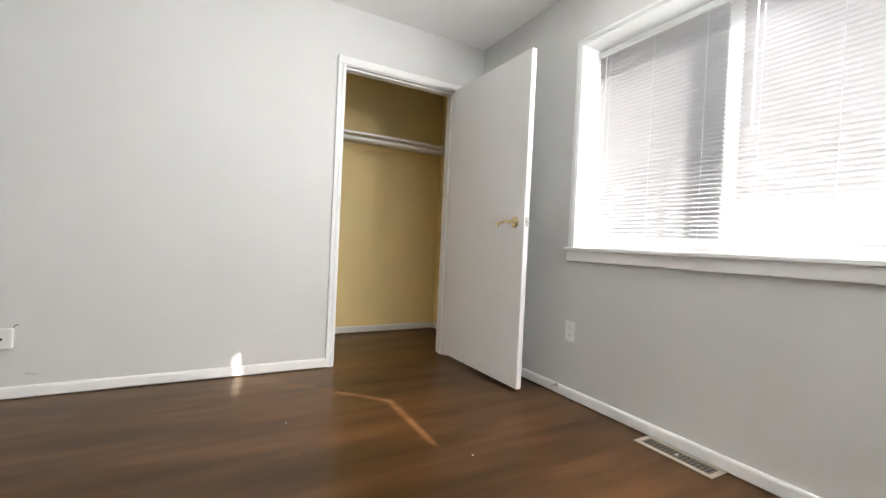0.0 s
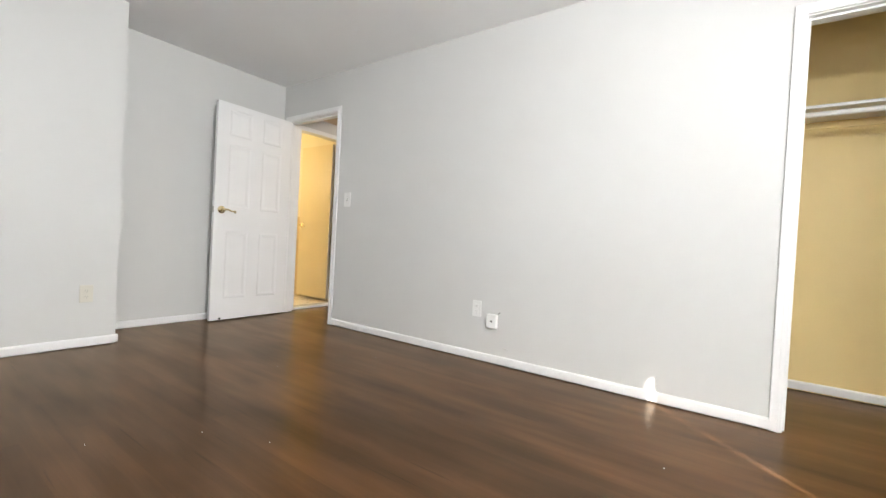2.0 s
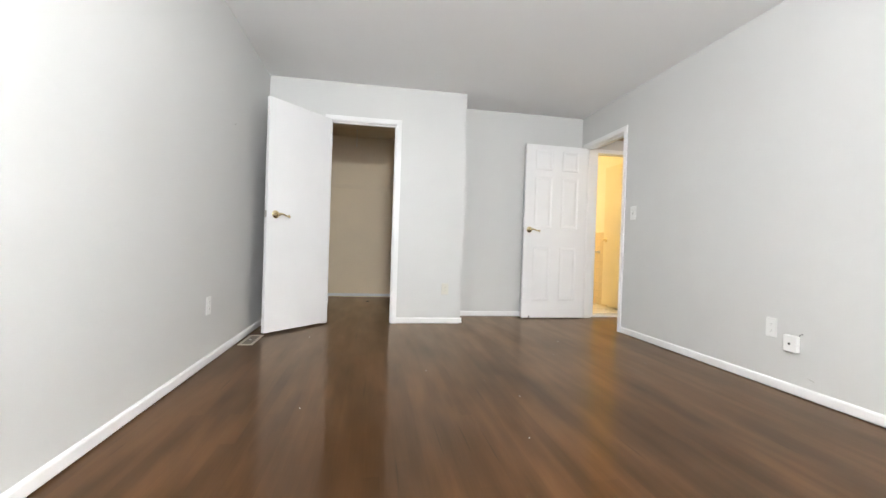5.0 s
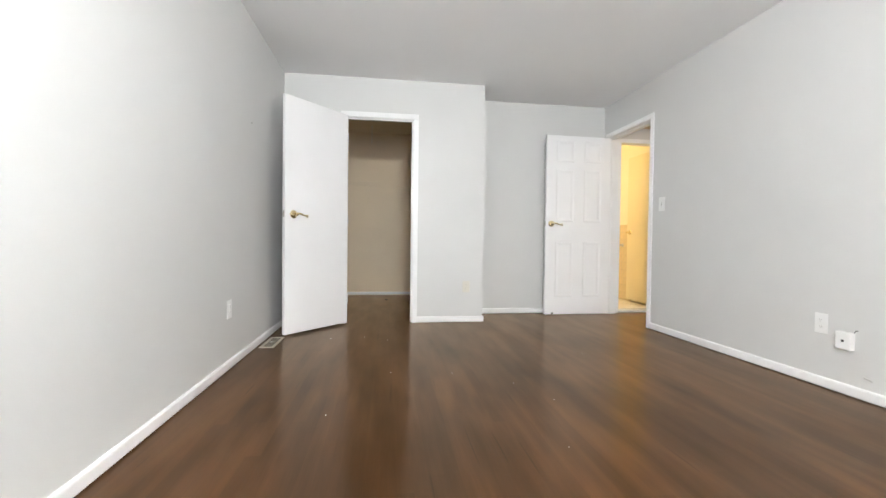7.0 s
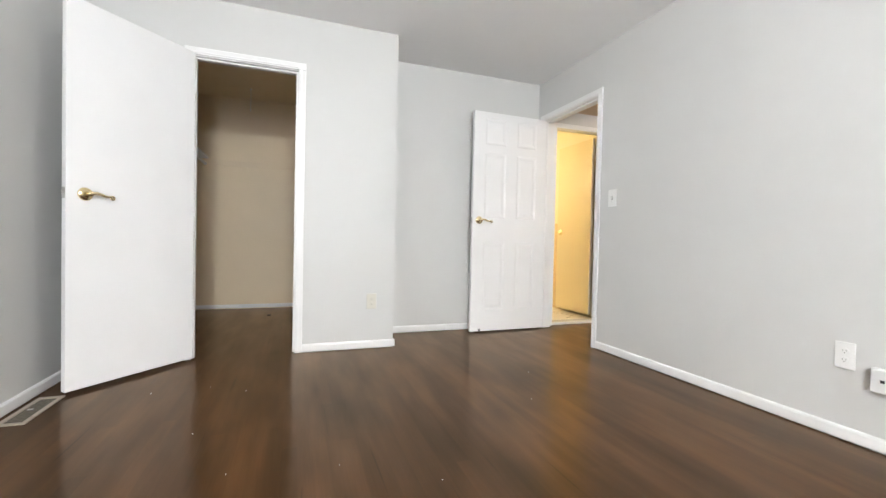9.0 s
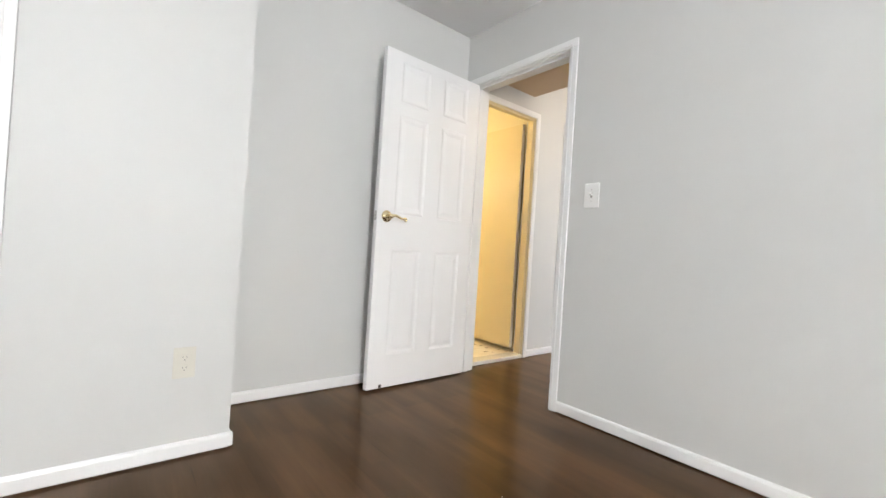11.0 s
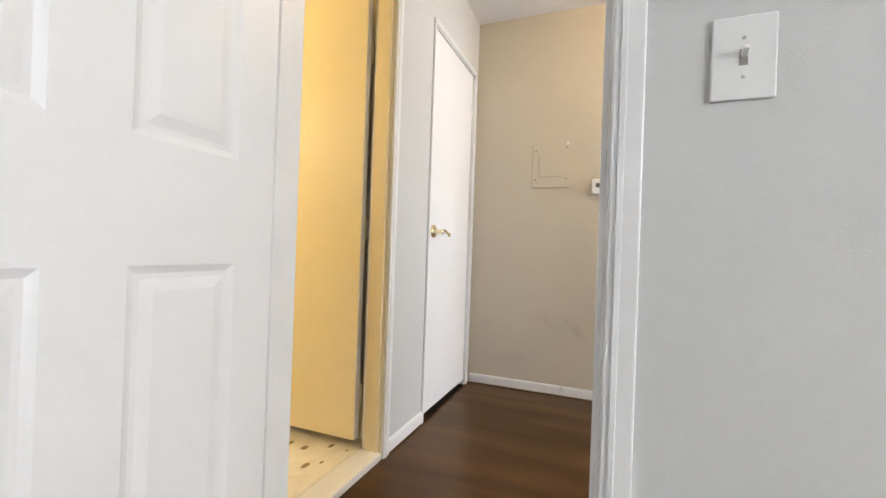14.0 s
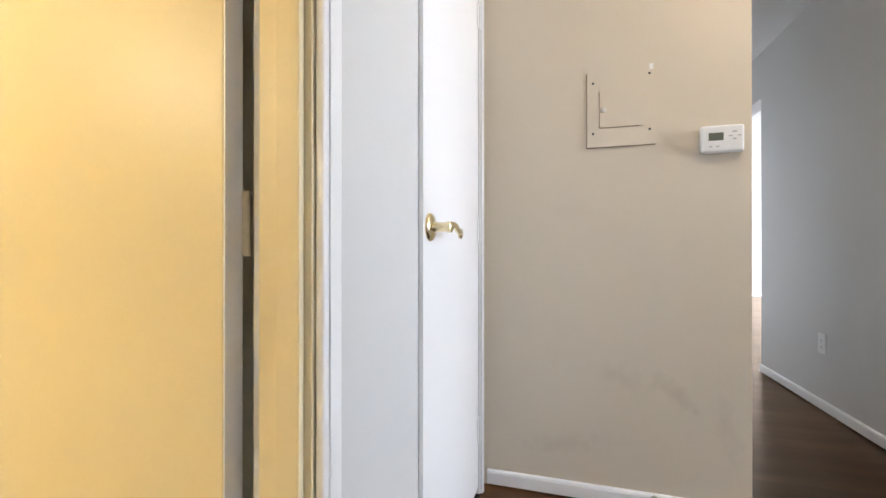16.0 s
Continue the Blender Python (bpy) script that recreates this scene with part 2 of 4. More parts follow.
LEAF = material("tree_leaf", (0.12, 0.15, 0.08), 0.6, vary=0.3, scale=2, fine=20, bump=0)
LAWN = material("pale_dry_lawn", (0.30, 0.30, 0.20), 0.9, vary=0.3, scale=0.6, fine=20, bump=0.4)
BACKDROP_GLOW = glowing("backdrop_glow", (0.94, 0.97, 1.0), 0.45)


def glass():
    m = bpy.data.materials.new("window_glass")
    m.use_nodes = True
    b = m.node_tree.nodes["Principled BSDF"]
    b.inputs["Base Color"].default_value = (1, 1, 1, 1)
    b.inputs["Roughness"].default_value = 0.0
    b.inputs["Transmission Weight"].default_value = 1.0
    b.inputs["IOR"].default_value = 1.45
    return m


GLASS = glass()


def vinyl_floor():
    """Cream sheet flooring printed with pale pebbles and scattered brown leaf-shaped flecks."""
    m = bpy.data.materials.new("pebble_vinyl_floor")
    m.use_nodes = True
    n, l = m.node_tree.nodes, m.node_tree.links
    b = n["Principled BSDF"]
    co = n.new("ShaderNodeTexCoord")
    mp = n.new("ShaderNodeMapping")
    mp.inputs["Scale"].default_value = (1.0, 1.9, 1.0)
    mp.inputs["Rotation"].default_value = (0, 0, 0.5)
    l.new(co.outputs["Object"], mp.inputs[0])
    v = n.new("ShaderNodeTexVoronoi")
    v.inputs["Scale"].default_value = 14
    l.new(mp.outputs[0], v.inputs[0])
    near = n.new("ShaderNodeMath")
    near.operation = "LESS_THAN"
    near.inputs[1].default_value = 0.33
    l.new(v.outputs["Distance"], near.inputs[0])
    sep = n.new("ShaderNodeSeparateColor")
    l.new(v.outputs["Color"], sep.inputs[0])
    few = n.new("ShaderNodeMath")
    few.operation = "LESS_THAN"
    few.inputs[1].default_value = 0.27
    l.new(sep.outputs[0], few.inputs[0])
    both = n.new("ShaderNodeMath")
    both.operation = "MULTIPLY"
    l.new(near.outputs[0], both.inputs[0])
    l.new(few.outputs[0], both.inputs[1])
    ramp = n.new("ShaderNodeMix")
    ramp.data_type = "RGBA"
    ramp.inputs[6].default_value, ramp.inputs[7].default_value = (0.74, 0.68, 0.54, 1), (0.84, 0.80, 0.68, 1)
    l.new(sep.outputs[1], ramp.inputs[0])
    mix = n.new("ShaderNodeMix")
    mix.data_type = "RGBA"
    mix.inputs[7].default_value = (0.22, 0.17, 0.07, 1)
    l.new(ramp.outputs[2], mix.inputs[6])
    l.new(both.outputs[0], mix.inputs[0])
    l.new(mix.outputs[2], b.inputs["Base Color"])
    b.inputs["Roughness"].default_value = 0.35
    return m


VINYL = vinyl_floor()

# ---------------------------------------------------------------- mesh helpers


def box(bm, x0, x1, y0, y1, z0, z1, bevel=0.0, segments=2):
    r = bmesh.ops.create_cube(bm, size=1.0, matrix=Matrix.Translation(((x0 + x1) / 2, (y0 + y1) / 2, (z0 + z1) / 2)) @ Matrix.Diagonal((x1 - x0, y1 - y0, z1 - z0, 1)))
    if bevel:
        edges = list({e for v in r["verts"] for e in v.link_edges})
        bmesh.ops.bevel(bm, geom=edges, offset=bevel, segments=segments, affect="EDGES", profile=0.5)
    return bm


def one_box(*a, **k):
    return box(bmesh.new(), *a, **k)


def lathe(bm, profile, m=Matrix(), steps=24):
    """Turns a profile of (radius, height) round z."""
    rings = []
    for r, h in profile:
        rings.append([bm.verts.new(m @ Vector((r * math.cos(2 * math.pi * i / steps), r * math.sin(2 * math.pi * i / steps), h))) for i in range(steps)])
    for a, b in zip(rings, rings[1:]):
        for i in range(steps):
            bm.faces.new((a[i], a[(i + 1) % steps], b[(i + 1) % steps], b[i]))
    bm.faces.new(rings[0][::-1])
    bm.faces.new(rings[-1])
    return bm


def tube(bm, points, radii, sides=10, flat=1.0):
    """A tapering bar along points; flat squeezes it across."""
    pts = [Vector(p) for p in points]
    rings = []
    side = None
    for i, p in enumerate(pts):
        d = (pts[min(i + 1, len(pts) - 1)] - pts[max(i - 1, 0)]).normalized()
        if side is None:
            side = d.orthogonal().normalized()
        side = (side - d * side.dot(d)).normalized()
        up = d.cross(side)
        r = radii[i] if isinstance(radii, (list, tuple)) else radii
        rings.append([bm.verts.new(p + side * (r * math.cos(a)) + up * (r * flat * math.sin(a))) for a in [2 * math.pi * k / sides for k in range(sides)]])
    for a, b in zip(rings, rings[1:]):
        for i in range(sides):
            bm.faces.new((a[i], a[(i + 1) % sides], b[(i + 1) % sides], b[i]))
    bm.faces.new(rings[0][::-1])
    bm.faces.new(rings[-1])
    return bm


def mesh_of(name, bm, mat, smooth=False):
    bmesh.ops.recalc_face_normals(bm, faces=bm.faces)
    me = bpy.data.meshes.new(name)
    bm.to_mesh(me)
    bm.free()
    me.materials.append(mat)
    if smooth:
        for p in me.polygons:
            p.use_smooth = True
        me.set_sharp_from_angle(angle=radians(40))
    return me


def part(name, bm, mat, parent, label="", smooth=False):
    ob = new(name, mesh_of(name, bm, mat, smooth))
    ob.parent = parent
    return tagged(ob, label)


def thing(name, m, label, category, group="", kind=""):
    ob = new(name)
    ob.matrix_world = m
    ob.empty_display_size = 0.1
    return tagged(ob, label, category, group, kind)


def structure(name, bm, mat, label, category="wall"):
    return tagged(new(name, mesh_of(name, bm, mat)), label, category, "", "structure")


CEILING = 2.42


def wall(name, axis, a, b, s, e, label, holes=(), mat=None, z0=0.0, z1=CEILING):
    """A wall a..b thick across axis, running s..e, with holes (from, to, bottom, top)."""
    bm = bmesh.new()

    def slab(u0, u1, w0, w1):
        if u1 - u0 > 1e-4 and w1 - w0 > 1e-4:
            if axis == "x":
                box(bm, a, b, u0, u1, w0, w1)
            else:
                box(bm, u0, u1, a, b, w0, w1)

    at = s
    for h0, h1, hb, ht in sorted(holes):
        slab(at, h0, z0, z1)
        slab(h0, h1, z0, hb)
        slab(h0, h1, ht, z1)
        at = h1
    slab(at, e, z0, z1)
    return structure(name, bm, mat or WALL, label)


# ---------------------------------------------------------------- shell
XW, XE, YS, YN, YC = -0.725, 2.80, -1.957, 3.43, 2.97

wall("wall_south", "y", -2.21, YS, XW, XE, "pale grey painted wall around a wide blind-covered window", [(0.25, 1.77, 0.875, 2.06)])
wall("wall_west", "x", XW - 0.12, XW, -2.21, 5.22, "long plain pale grey painted bedroom wall")
wall("wall_east", "x", XE, 2.92, -2.21, 3.55, "pale grey painted wall with a closet and the bedroom doorway", [(-1.718, -0.835, 0, 2.048), (2.537, 3.343, 0, 2.053)])
wall("wall_north", "y", YN, YN + 0.12, 1.24, XE, "pale grey painted recess wall behind the open door")
wall("wall_closet_front", "y", YC, YC + 0.10, XW, 1.24, "pale grey closet front wall with a doorway", [(-0.158, 0.528, 0, 2.048)])
wall("wall_closet_side", "x", 1.14, 1.24, YC + 0.10, YN, "pale grey side wall of the closet box")
wall("wall_closet_inner_side", "x", 1.14, 1.24, YN, 5.22, "cream side wall inside the walk-in closet", mat=CREAM2)
wall("wall_closet_back", "y", 5.10, 5.22, XW, 1.14, "cream painted back wall of the walk-in closet", mat=CREAM2)
# cream skins on the inner faces of the walk-in closet
wall("wall_closet_lining_west", "x", XW, XW + 0.006, YC + 0.106, 5.10, "cream painted side wall of the walk-in closet", mat=CREAM2)
wall("wall_closet_lining_east", "x", 1.134, 1.14, YC + 0.106, 5.10, "cream painted side wall of the walk-in closet", mat=CREAM2)
wall("wall_closet_lining_front", "y", YC + 0.10, YC + 0.106, XW, 1.14, "cream painted inner face of the closet front", [(-0.158, 0.528, 0, 2.048)], mat=CREAM2)
# the small closet behind the east wall
wall("wall_small_closet_back", "x", 3.76, 3.86, -2.2, -0.5, "cream painted back wall of the small closet", mat=CREAM)
wall("wall_small_closet_south", "y", -2.21, -2.11, 2.92, 3.76, "cream painted side wall of the small closet", mat=CREAM)
wall("wall_small_closet_north", "y", -0.62, -0.5, 2.92, 3.76, "cream painted side wall of the small closet", mat=CREAM)
wall("wall_small_closet_lining", "x", 2.92, 2.926, -2.11, -0.62, "cream painted inner face of the small closet front", [(-1.718, -0.835, 0, 2.048)], mat=CREAM)
# hall, bathroom, living room
YH, XH, YR = 3.405, 4.728, 1.675
wall("wall_hall_north", "y", YH, YH + 0.085, 2.92, XH, "pale painted hall wall with bathroom and closet doors", [(2.982, 3.583, 0, 2.028), (3.972, 4.663, 0, 2.058)])
wall("wall_hall_end", "x", XH, XH + 0.12, 2.495, 3.52, "painted hall end wall, tinted warm, with a breaker panel", mat=BEIGE)
wall("wall_corridor_north", "y", 2.495, 2.62, XH + 0.12, 8.65, "plain pale grey corridor wall")
wall("wall_hall_south", "y", YR - 0.12, YR, 2.92, 8.65, "pale grey corridor wall with a wide opening to a bright room", [(3.752, 4.568, 0, 2.048), (6.805, 8.65, 0, 2.075)])
wall("wall_corridor_end", "x", 8.65, 8.77, YR - 0.12, 2.62, "pale grey wall closing the corridor")
wall("wall_living_west", "x", 6.685, 6.805, -3.5, YR - 0.12, "plain pale wall of the bright room")
wall("wall_living_north", "y", YR - 0.12, YR, 8.77, 12.75, "plain pale wall of the bright room")
wall("wall_living_east", "x", 12.75, 12.87, -3.62, YR, "plain pale wall of the bright room")
wall("wall_living_south", "y", -3.62, -3.5, 6.64, 12.75, "pale wall of the bright room with a wide window", [(8.5, 12.0, 0.5, 2.2)])
wall("wall_bathroom_west", "x", 1.95, 2.05, 3.55, 5.15, "cream painted bathroom wall", mat=BATHP)
wall("wall_bathroom_north", "y", 5.05, 5.15, 2.05, 3.76, "cream painted bathroom wall over tiles", mat=BATHP)
wall("wall_bathroom_east", "x", 3.64, 3.76, 3.49, 5.05, "cream painted bathroom wall", mat=BATHP)
wall("wall_bathroom_lining", "y", 3.55, 3.556, 2.05, 2.80, "cream painted inner face of the bathroom front", mat=BATHP)
wall("wall_bathroom_lining_hall", "y", 3.49, 3.496, 2.92, 3.64, "cream painted inner face of the bathroom front", [(2.982, 3.583, 0, 2.028)], mat=BATHP)
# rooms not entered, closed off behind the doors
wall("wall_room_behind_west", "x", 2.92, 3.02, -0.5, YR - 0.12, "plain wall of a room not entered")
wall("wall_room_behind_south", "y", -0.5, -0.4, 3.02, 6.64, "plain wall of a room not entered", [(3.6, 4.9, 0.9, 2.05)])
wall("wall_linen_back", "y", 4.10, 4.20, 3.76, 4.848, "plain wall behind the hall closet")
wall("wall_linen_side", "x", 4.728, 4.848, 3.52, 4.10, "plain side wall of the hall closet")

bm = bmesh.new()
box(bm, -0.9, 6.64, -2.30, 5.3, CEILING, CEILING + 0.14)
box(bm, 6.64, 13.1, -3.7, 5.3, CEILING, CEILING + 0.14)
structure("ceiling", bm, CEIL, "flat white painted ceiling", "ceiling")
structure("ceiling_closet", one_box(XW + 0.006, 1.134, YC + 0.106, 5.10, CEILING - 0.006, CEILING - 0.0005), CREAM2, "cream painted closet ceiling", "ceiling")
# cream slab puts the bulb's warm light into the bathroom ceiling colour
structure("ceiling_bathroom", one_box(2.05, 3.64, 3.556, 5.05, CEILING - 0.006, CEILING - 0.0005), BATHP, "bathroom ceiling, cream-tinted for the warm bulb", "ceiling")
structure("ceiling_soffit", one_box(2.92, 3.53, YR, YH, 2.19, CEILING), TAN, "lowered soffit over the near hall, tinted darker and warmer", "ceiling")

floor = structure("floor", one_box(-0.9, 13.1, -3.7, 5.3, -0.14, -0.014), SUBFLOOR, "dark stained narrow oak strip floor with a gloss", "floor")
structure("floor_bathroom", one_box(2.0, 3.70, 3.50, 5.09, -0.013, 0.024), VINYL, "cream vinyl floor with brown flecks", "floor")


# ---------------------------------------------------------------- trim
def baseboard(axis, at, out, s, e, label="white painted baseboard", h=0.062):
    """A board on the wall face at, standing out towards out (+1 or -1)."""
    bm = bmesh.new()
    prof = [(0, 0.009), (0.013, 0.009), (0.013, h - 0.012), (0.010, h - 0.004), (0.004, h), (0, h)]
    ends = []
    for u in (s, e):
        ends.append([bm.verts.new((at + out * d, u, z) if axis == "x" else (u, at + out * d, z)) for d, z in prof])
    k = len(prof)
    for i in range(k):
        bm.faces.new((ends[0][i], ends[0][(i + 1) % k], ends[1][(i + 1) % k], ends[1][i]))
    bm.faces.new(ends[0])
    bm.faces.new(ends[1][::-1])
    return structure("baseboard", bm, TRIM, label, "baseboard")


baseboard("x", XE, -1, -0.80, 2.50)
baseboard("x", XE, -1, YS + 0.014, -1.76)
baseboard("y", YS, 1, XW + 0.014, XE)
baseboard("x", XW, 1, YS, YC)
baseboard("y", YC, -1, XW + 0.014, -0.197)
baseboard("y", YC, -1, 0.566, 1.252)
baseboard("x", 1.24, 1, YC - 0.0125, YN - 0.014)
baseboard("y", YN, -1, 1.24, XE)
baseboard("y", 5.10, -1, XW + 0.02, 1.13, "thin white baseboard in the walk-in closet", 0.05)
baseboard("x", XW + 0.006, 1, YC + 0.12, 5.085, "thin white baseboard in the walk-in closet", 0.05)
baseboard("x", 3.76, -1, -2.095, -0.635, "white baseboard inside the small closet")
baseboard("y", -2.11, 1, 2.93, 3.76, "white baseboard inside the small closet")
baseboard("y", YH, -1, 3.618, 3.960, "chipped white baseboard between two doors")
baseboard("x", XH, -1, 2.4825, YH - 0.014, "white baseboard on the hall end wall")
baseboard("y", 2.495, -1, XH - 0.0125, 8.64)
baseboard("y", YR, 1, 4.606, 6.805)
baseboard("x", 8.65, -1, YR - 0.12, 2.486)
baseboard("x", 12.75, -1, -3.5, 1.56)


def door_frame(label, m, width, top, depth, casing=0.055, thick=0.013, sides=(1, -1), stop_at=0.0, mat=None, right_casing=None, inner=None):
    """Jamb, stops and casings round an opening: u across, v through the wall, origin at its middle on the floor."""
    mat = mat or TRIM
    lining = inner or mat
    fr = thing("trim", m, label, "door frame", "", "structure")
    w, d, j = width / 2, depth / 2, 0.018
    rc = right_casing or casing
    part("jamb", one_box(-w - j, -w, -d + 0.001, d - 0.001, 0.001, top, 0.002), lining, fr)
    part("jamb", one_box(w, w + j, -d + 0.001, d - 0.001, 0.001, top, 0.002), lining, fr)
    part("head_jamb", one_box(-w - j, w + j, -d + 0.001, d - 0.001, top, top + j - 0.001, 0.002), lining, fr)
    for s in (-1, 1):
        x0, x1 = (-w, -w + 0.011) if s < 0 else (w - 0.011, w)
        part("stop", one_box(x0, x1, stop_at - 0.018, stop_at + 0.018, 0.001, top - 0.011, 0.002), lining, fr)
    part("head_stop", one_box(-w + 0.0005, w - 0.0005, stop_at - 0.018, stop_at + 0.018, top - 0.011, top, 0.002), lining, fr)
    for s in sides:
        v0, v1 = (d, d + thick) if s > 0 else (-d - thick, -d)
        for x0, x1 in ((-w - casing, -w - 0.005), (w + 0.005, w + rc)):
            bm = one_box(x0, x1, v0, v1, 0.001, top + 0.005, 0.003)
            edge = x1 if x0 < 0 else x0
            c = 0.012 * (-1 if x0 < 0 else 1)
            box(bm, min(edge + c, edge + 1.8 * c), max(edge + c, edge + 1.8 * c), *((v1 - 0.001, v1 + 0.003) if s > 0 else (v0 - 0.003, v0 + 0.001)), 0.001, top + 0.012, 0.001)
            part("casing", bm, mat, fr)
        bm = one_box(-w - casing, w + rc, v0, v1, top + 0.0055, top + casing, 0.003)
        box(bm, -w - 0.02, w + 0.02, *((v1 - 0.001, v1 + 0.003) if s > 0 else (v0 - 0.003, v0 + 0.001)), top + 0.017, top + 0.027, 0.001)
        part("head_casing", bm, mat, fr)
    return fr


# east wall: u runs north (+y), v runs west (towards the bedroom)
door_frame("white wooden frame round the small closet doorway", pose(2.86, -1.2765, 0, 0, 0, 90), 0.847, 2.03, 0.12, stop_at=0.01)
fr = door_frame("white wooden frame round the bedroom doorway", pose(2.86, 2.940, 0, 0, 0, 90), 0.770, 2.035, 0.12, stop_at=0.01)
part("strike_plate", one_box(-0.385, -0.3835, 0.032, 0.048, 1.025, 1.070, 0.0005), STEEL, fr, "dull steel strike plate")
door_frame("white wooden frame round the walk-in closet doorway", pose(0.185, 3.02, 0, 0, 0, 180), 0.65, 2.03, 0.10, stop_at=0.005)
# jambs and stops take the golden door colour to show warm bulb light
door_frame("white frame round the bathroom doorway, jambs tinted for bulb light", pose(3.2825, 3.4475, 0, 0, 0, 180), 0.565, 2.01, 0.085, casing=0.052, stop_at=0.012, inner=BATHDOOR)
door_frame("thin white frame round the hall closet door", pose(4.3175, 3.4475, 0, 0, 0, 180), 0.655, 2.04, 0.085, casing=0.028, thick=0.008, sides=(1,), stop_at=-0.022)
fr = door_frame("white frame round a doorway in the corridor", pose(4.16, 1.615, 0, 0, 0, 0), 0.78, 2.03, 0.12, stop_at=0.0)
part("strike_plate", one_box(0.388, 0.3895, 0.025, 0.045, 0.93, 0.99, 0.0005), STEEL, fr, "dull steel strike plate")

thing_sill = thing("threshold", pose(3.2825, 3.45, 0), "chipped white marble threshold at the bathroom door", "threshold")
bm = one_box(-0.281, 0.281, -0.052, 0.055, 0.0, 0.030, 0.005)
part("slab", bm, MARBLE, thing_sill)


# ---------------------------------------------------------------- doors
def lever_set(parent, x, z, face, way, mat):
    """Rosette, neck and scrolled lever on one face of a leaf. face: y of the face with its sign outward; way: along x."""
    y, s = face
    m = Matrix.Translation((x, y, z)) @ Matrix.Rotation(radians(-90 * s), 4, "X")
    h = part("door_handle", lathe(bmesh.new(), [(0.035, 0.0), (0.035, 0.003), (0.031, 0.008), (0.020, 0.011), (0.014, 0.013), (0.0115, 0.022), (0.011, 0.040), (0.0135, 0.046), (0.0135, 0.056), (0.008, 0.060)], m), mat, parent, "polished brass lever handle", True)
    pts, rad = [], []
    for i in range(15):
        k = i / 14
        pts.append((x + way * (0.10 * k), y + s * (0.052 + 0.004 * math.sin(k * 3)), z + 0.006 * math.sin(k * math.pi * 2.0) - 0.004 * k))
        rad.append(0.0095 - 0.004 * k)
    cx, cz = x + way * 0.100, z - 0.014
    for i in range(1, 11):
        a = math.pi / 2 - i * 0.5
        r = 0.010 - 0.0005 * i
        pts.append((cx + way * r * math.cos(a), y + s * 0.052, cz + r * math.sin(a)))
        rad.append(0.0054)
    part("lever", tube(bmesh.new(), pts, rad), mat, h, "", True)
    return h


def flush_leaf(w, h, t):
    return one_box(0, w, -t / 2, t / 2, 0, h, 0.002)


def panel_leaf(w, h, t, cols, rows):
    """A moulded leaf: raised fields sunk in a groove, on both faces."""
    xs = sorted({0.0, w, *[c for p in cols for c in p]})
    zs = sorted({0.0, h, *[c for p in rows for c in p]})
    bm = bmesh.new()
    for s in (-1, 1):
        y = s * t / 2
        for x0, x1 in zip(xs, xs[1:]):
            for z0, z1 in zip(zs, zs[1:]):
                loop = [(x0, x1, z0, z1, 0.0)]
                if (x0, x1) in cols and (z0, z1) in rows:
                    for ins, dep in ((0.006, 0.003), (0.014, 0.0062), (0.024, 0.0062), (0.046, 0.0015)):
                        loop.append((x0 + ins, x1 - ins, z0 + ins, z1 - ins, dep))
                rings = [[bm.verts.new((x, y - s * d, z)) for x, z in ((a, c), (b, c), (b, e), (a, e))] for a, b, c, e, d in loop]
                for p, q in zip(rings, rings[1:]):
                    for i in range(4):
                        bm.faces.new((p[i], p[(i + 1) % 4], q[(i + 1) % 4], q[i]))
                bm.faces.new(rings[-1])
    t2 = t / 2
    for a, b in (((0, 0), (w, 0)), ((w, 0), (w, h)), ((w, h), (0, h)), ((0, h), (0, 0))):
        bm.faces.new([bm.verts.new(p) for p in ((a[0], -t2, a[1]), (b[0], -t2, b[1]), (b[0], t2, b[1]), (a[0], t2, a[1]))])
    bmesh.ops.remove_doubles(bm, verts=bm.verts, dist=1e-5)
    return bm


def hinge(parent, x, y, z, mat, plate=0.03, side=1):
    bm = tube(bmesh.new(), [(x, y, z - 0.045), (x, y, z + 0.045)], 0.006, 10)
    hg = part("hinge", bm, mat, parent, "", True)
    bm = one_box(x, x + plate, y - side * 0.002 - 0.001, y - side * 0.002 + 0.001, z - 0.044, z + 0.044, 0.0005)
    part("hinge_leaf", bm, mat, hg)


def door(name, m, label, w, h, t, bm, handle_z, mat, sides=((1, -1), (-1, -1)), brass=None, lift=0.012, latch=True, hinge_mat=None, hinge_y=None, backset=0.062):
    """A leaf hinged at the origin, running along +x."""
    d = thing(name, m, label, "door", "", "structure")
    bmesh.ops.translate(bm, verts=bm.verts, vec=(0.004, 0, lift))
    leaf = part("leaf", bm, mat, d)
    for s, way in sides:
        lever_set(d, w - backset, handle_z, (s * t / 2, s), way, brass or BRASS)
    if latch:
        lt = part("latch_plate", one_box(w + 0.0035, w + 0.0055, -0.0115, 0.0115, handle_z - 0.028, handle_z + 0.028, 0.0005), STEEL, d, "dull steel latch plate")
        part("latch_bolt", one_box(w + 0.005, w + 0.013, -0.006, 0.006, handle_z - 0.008, handle_z + 0.008, 0.002), STEEL, lt)
    hy = t / 2 + 0.004 if hinge_y is None else hinge_y
    for z in (0.25, h * 0.5, h - 0.20):
        hinge(d, 0.0, hy, z, hinge_mat or mat, side=1 if hy > 0 else -1)
    return d


# bedroom door, six moulded panels, swung open towards the recess wall
w6, cols, rows = 0.768, ((0.104, 0.318), (0.432, 0.652)), ((0.195, 0.828), (1.046, 1.645), (1.72, 1.965))
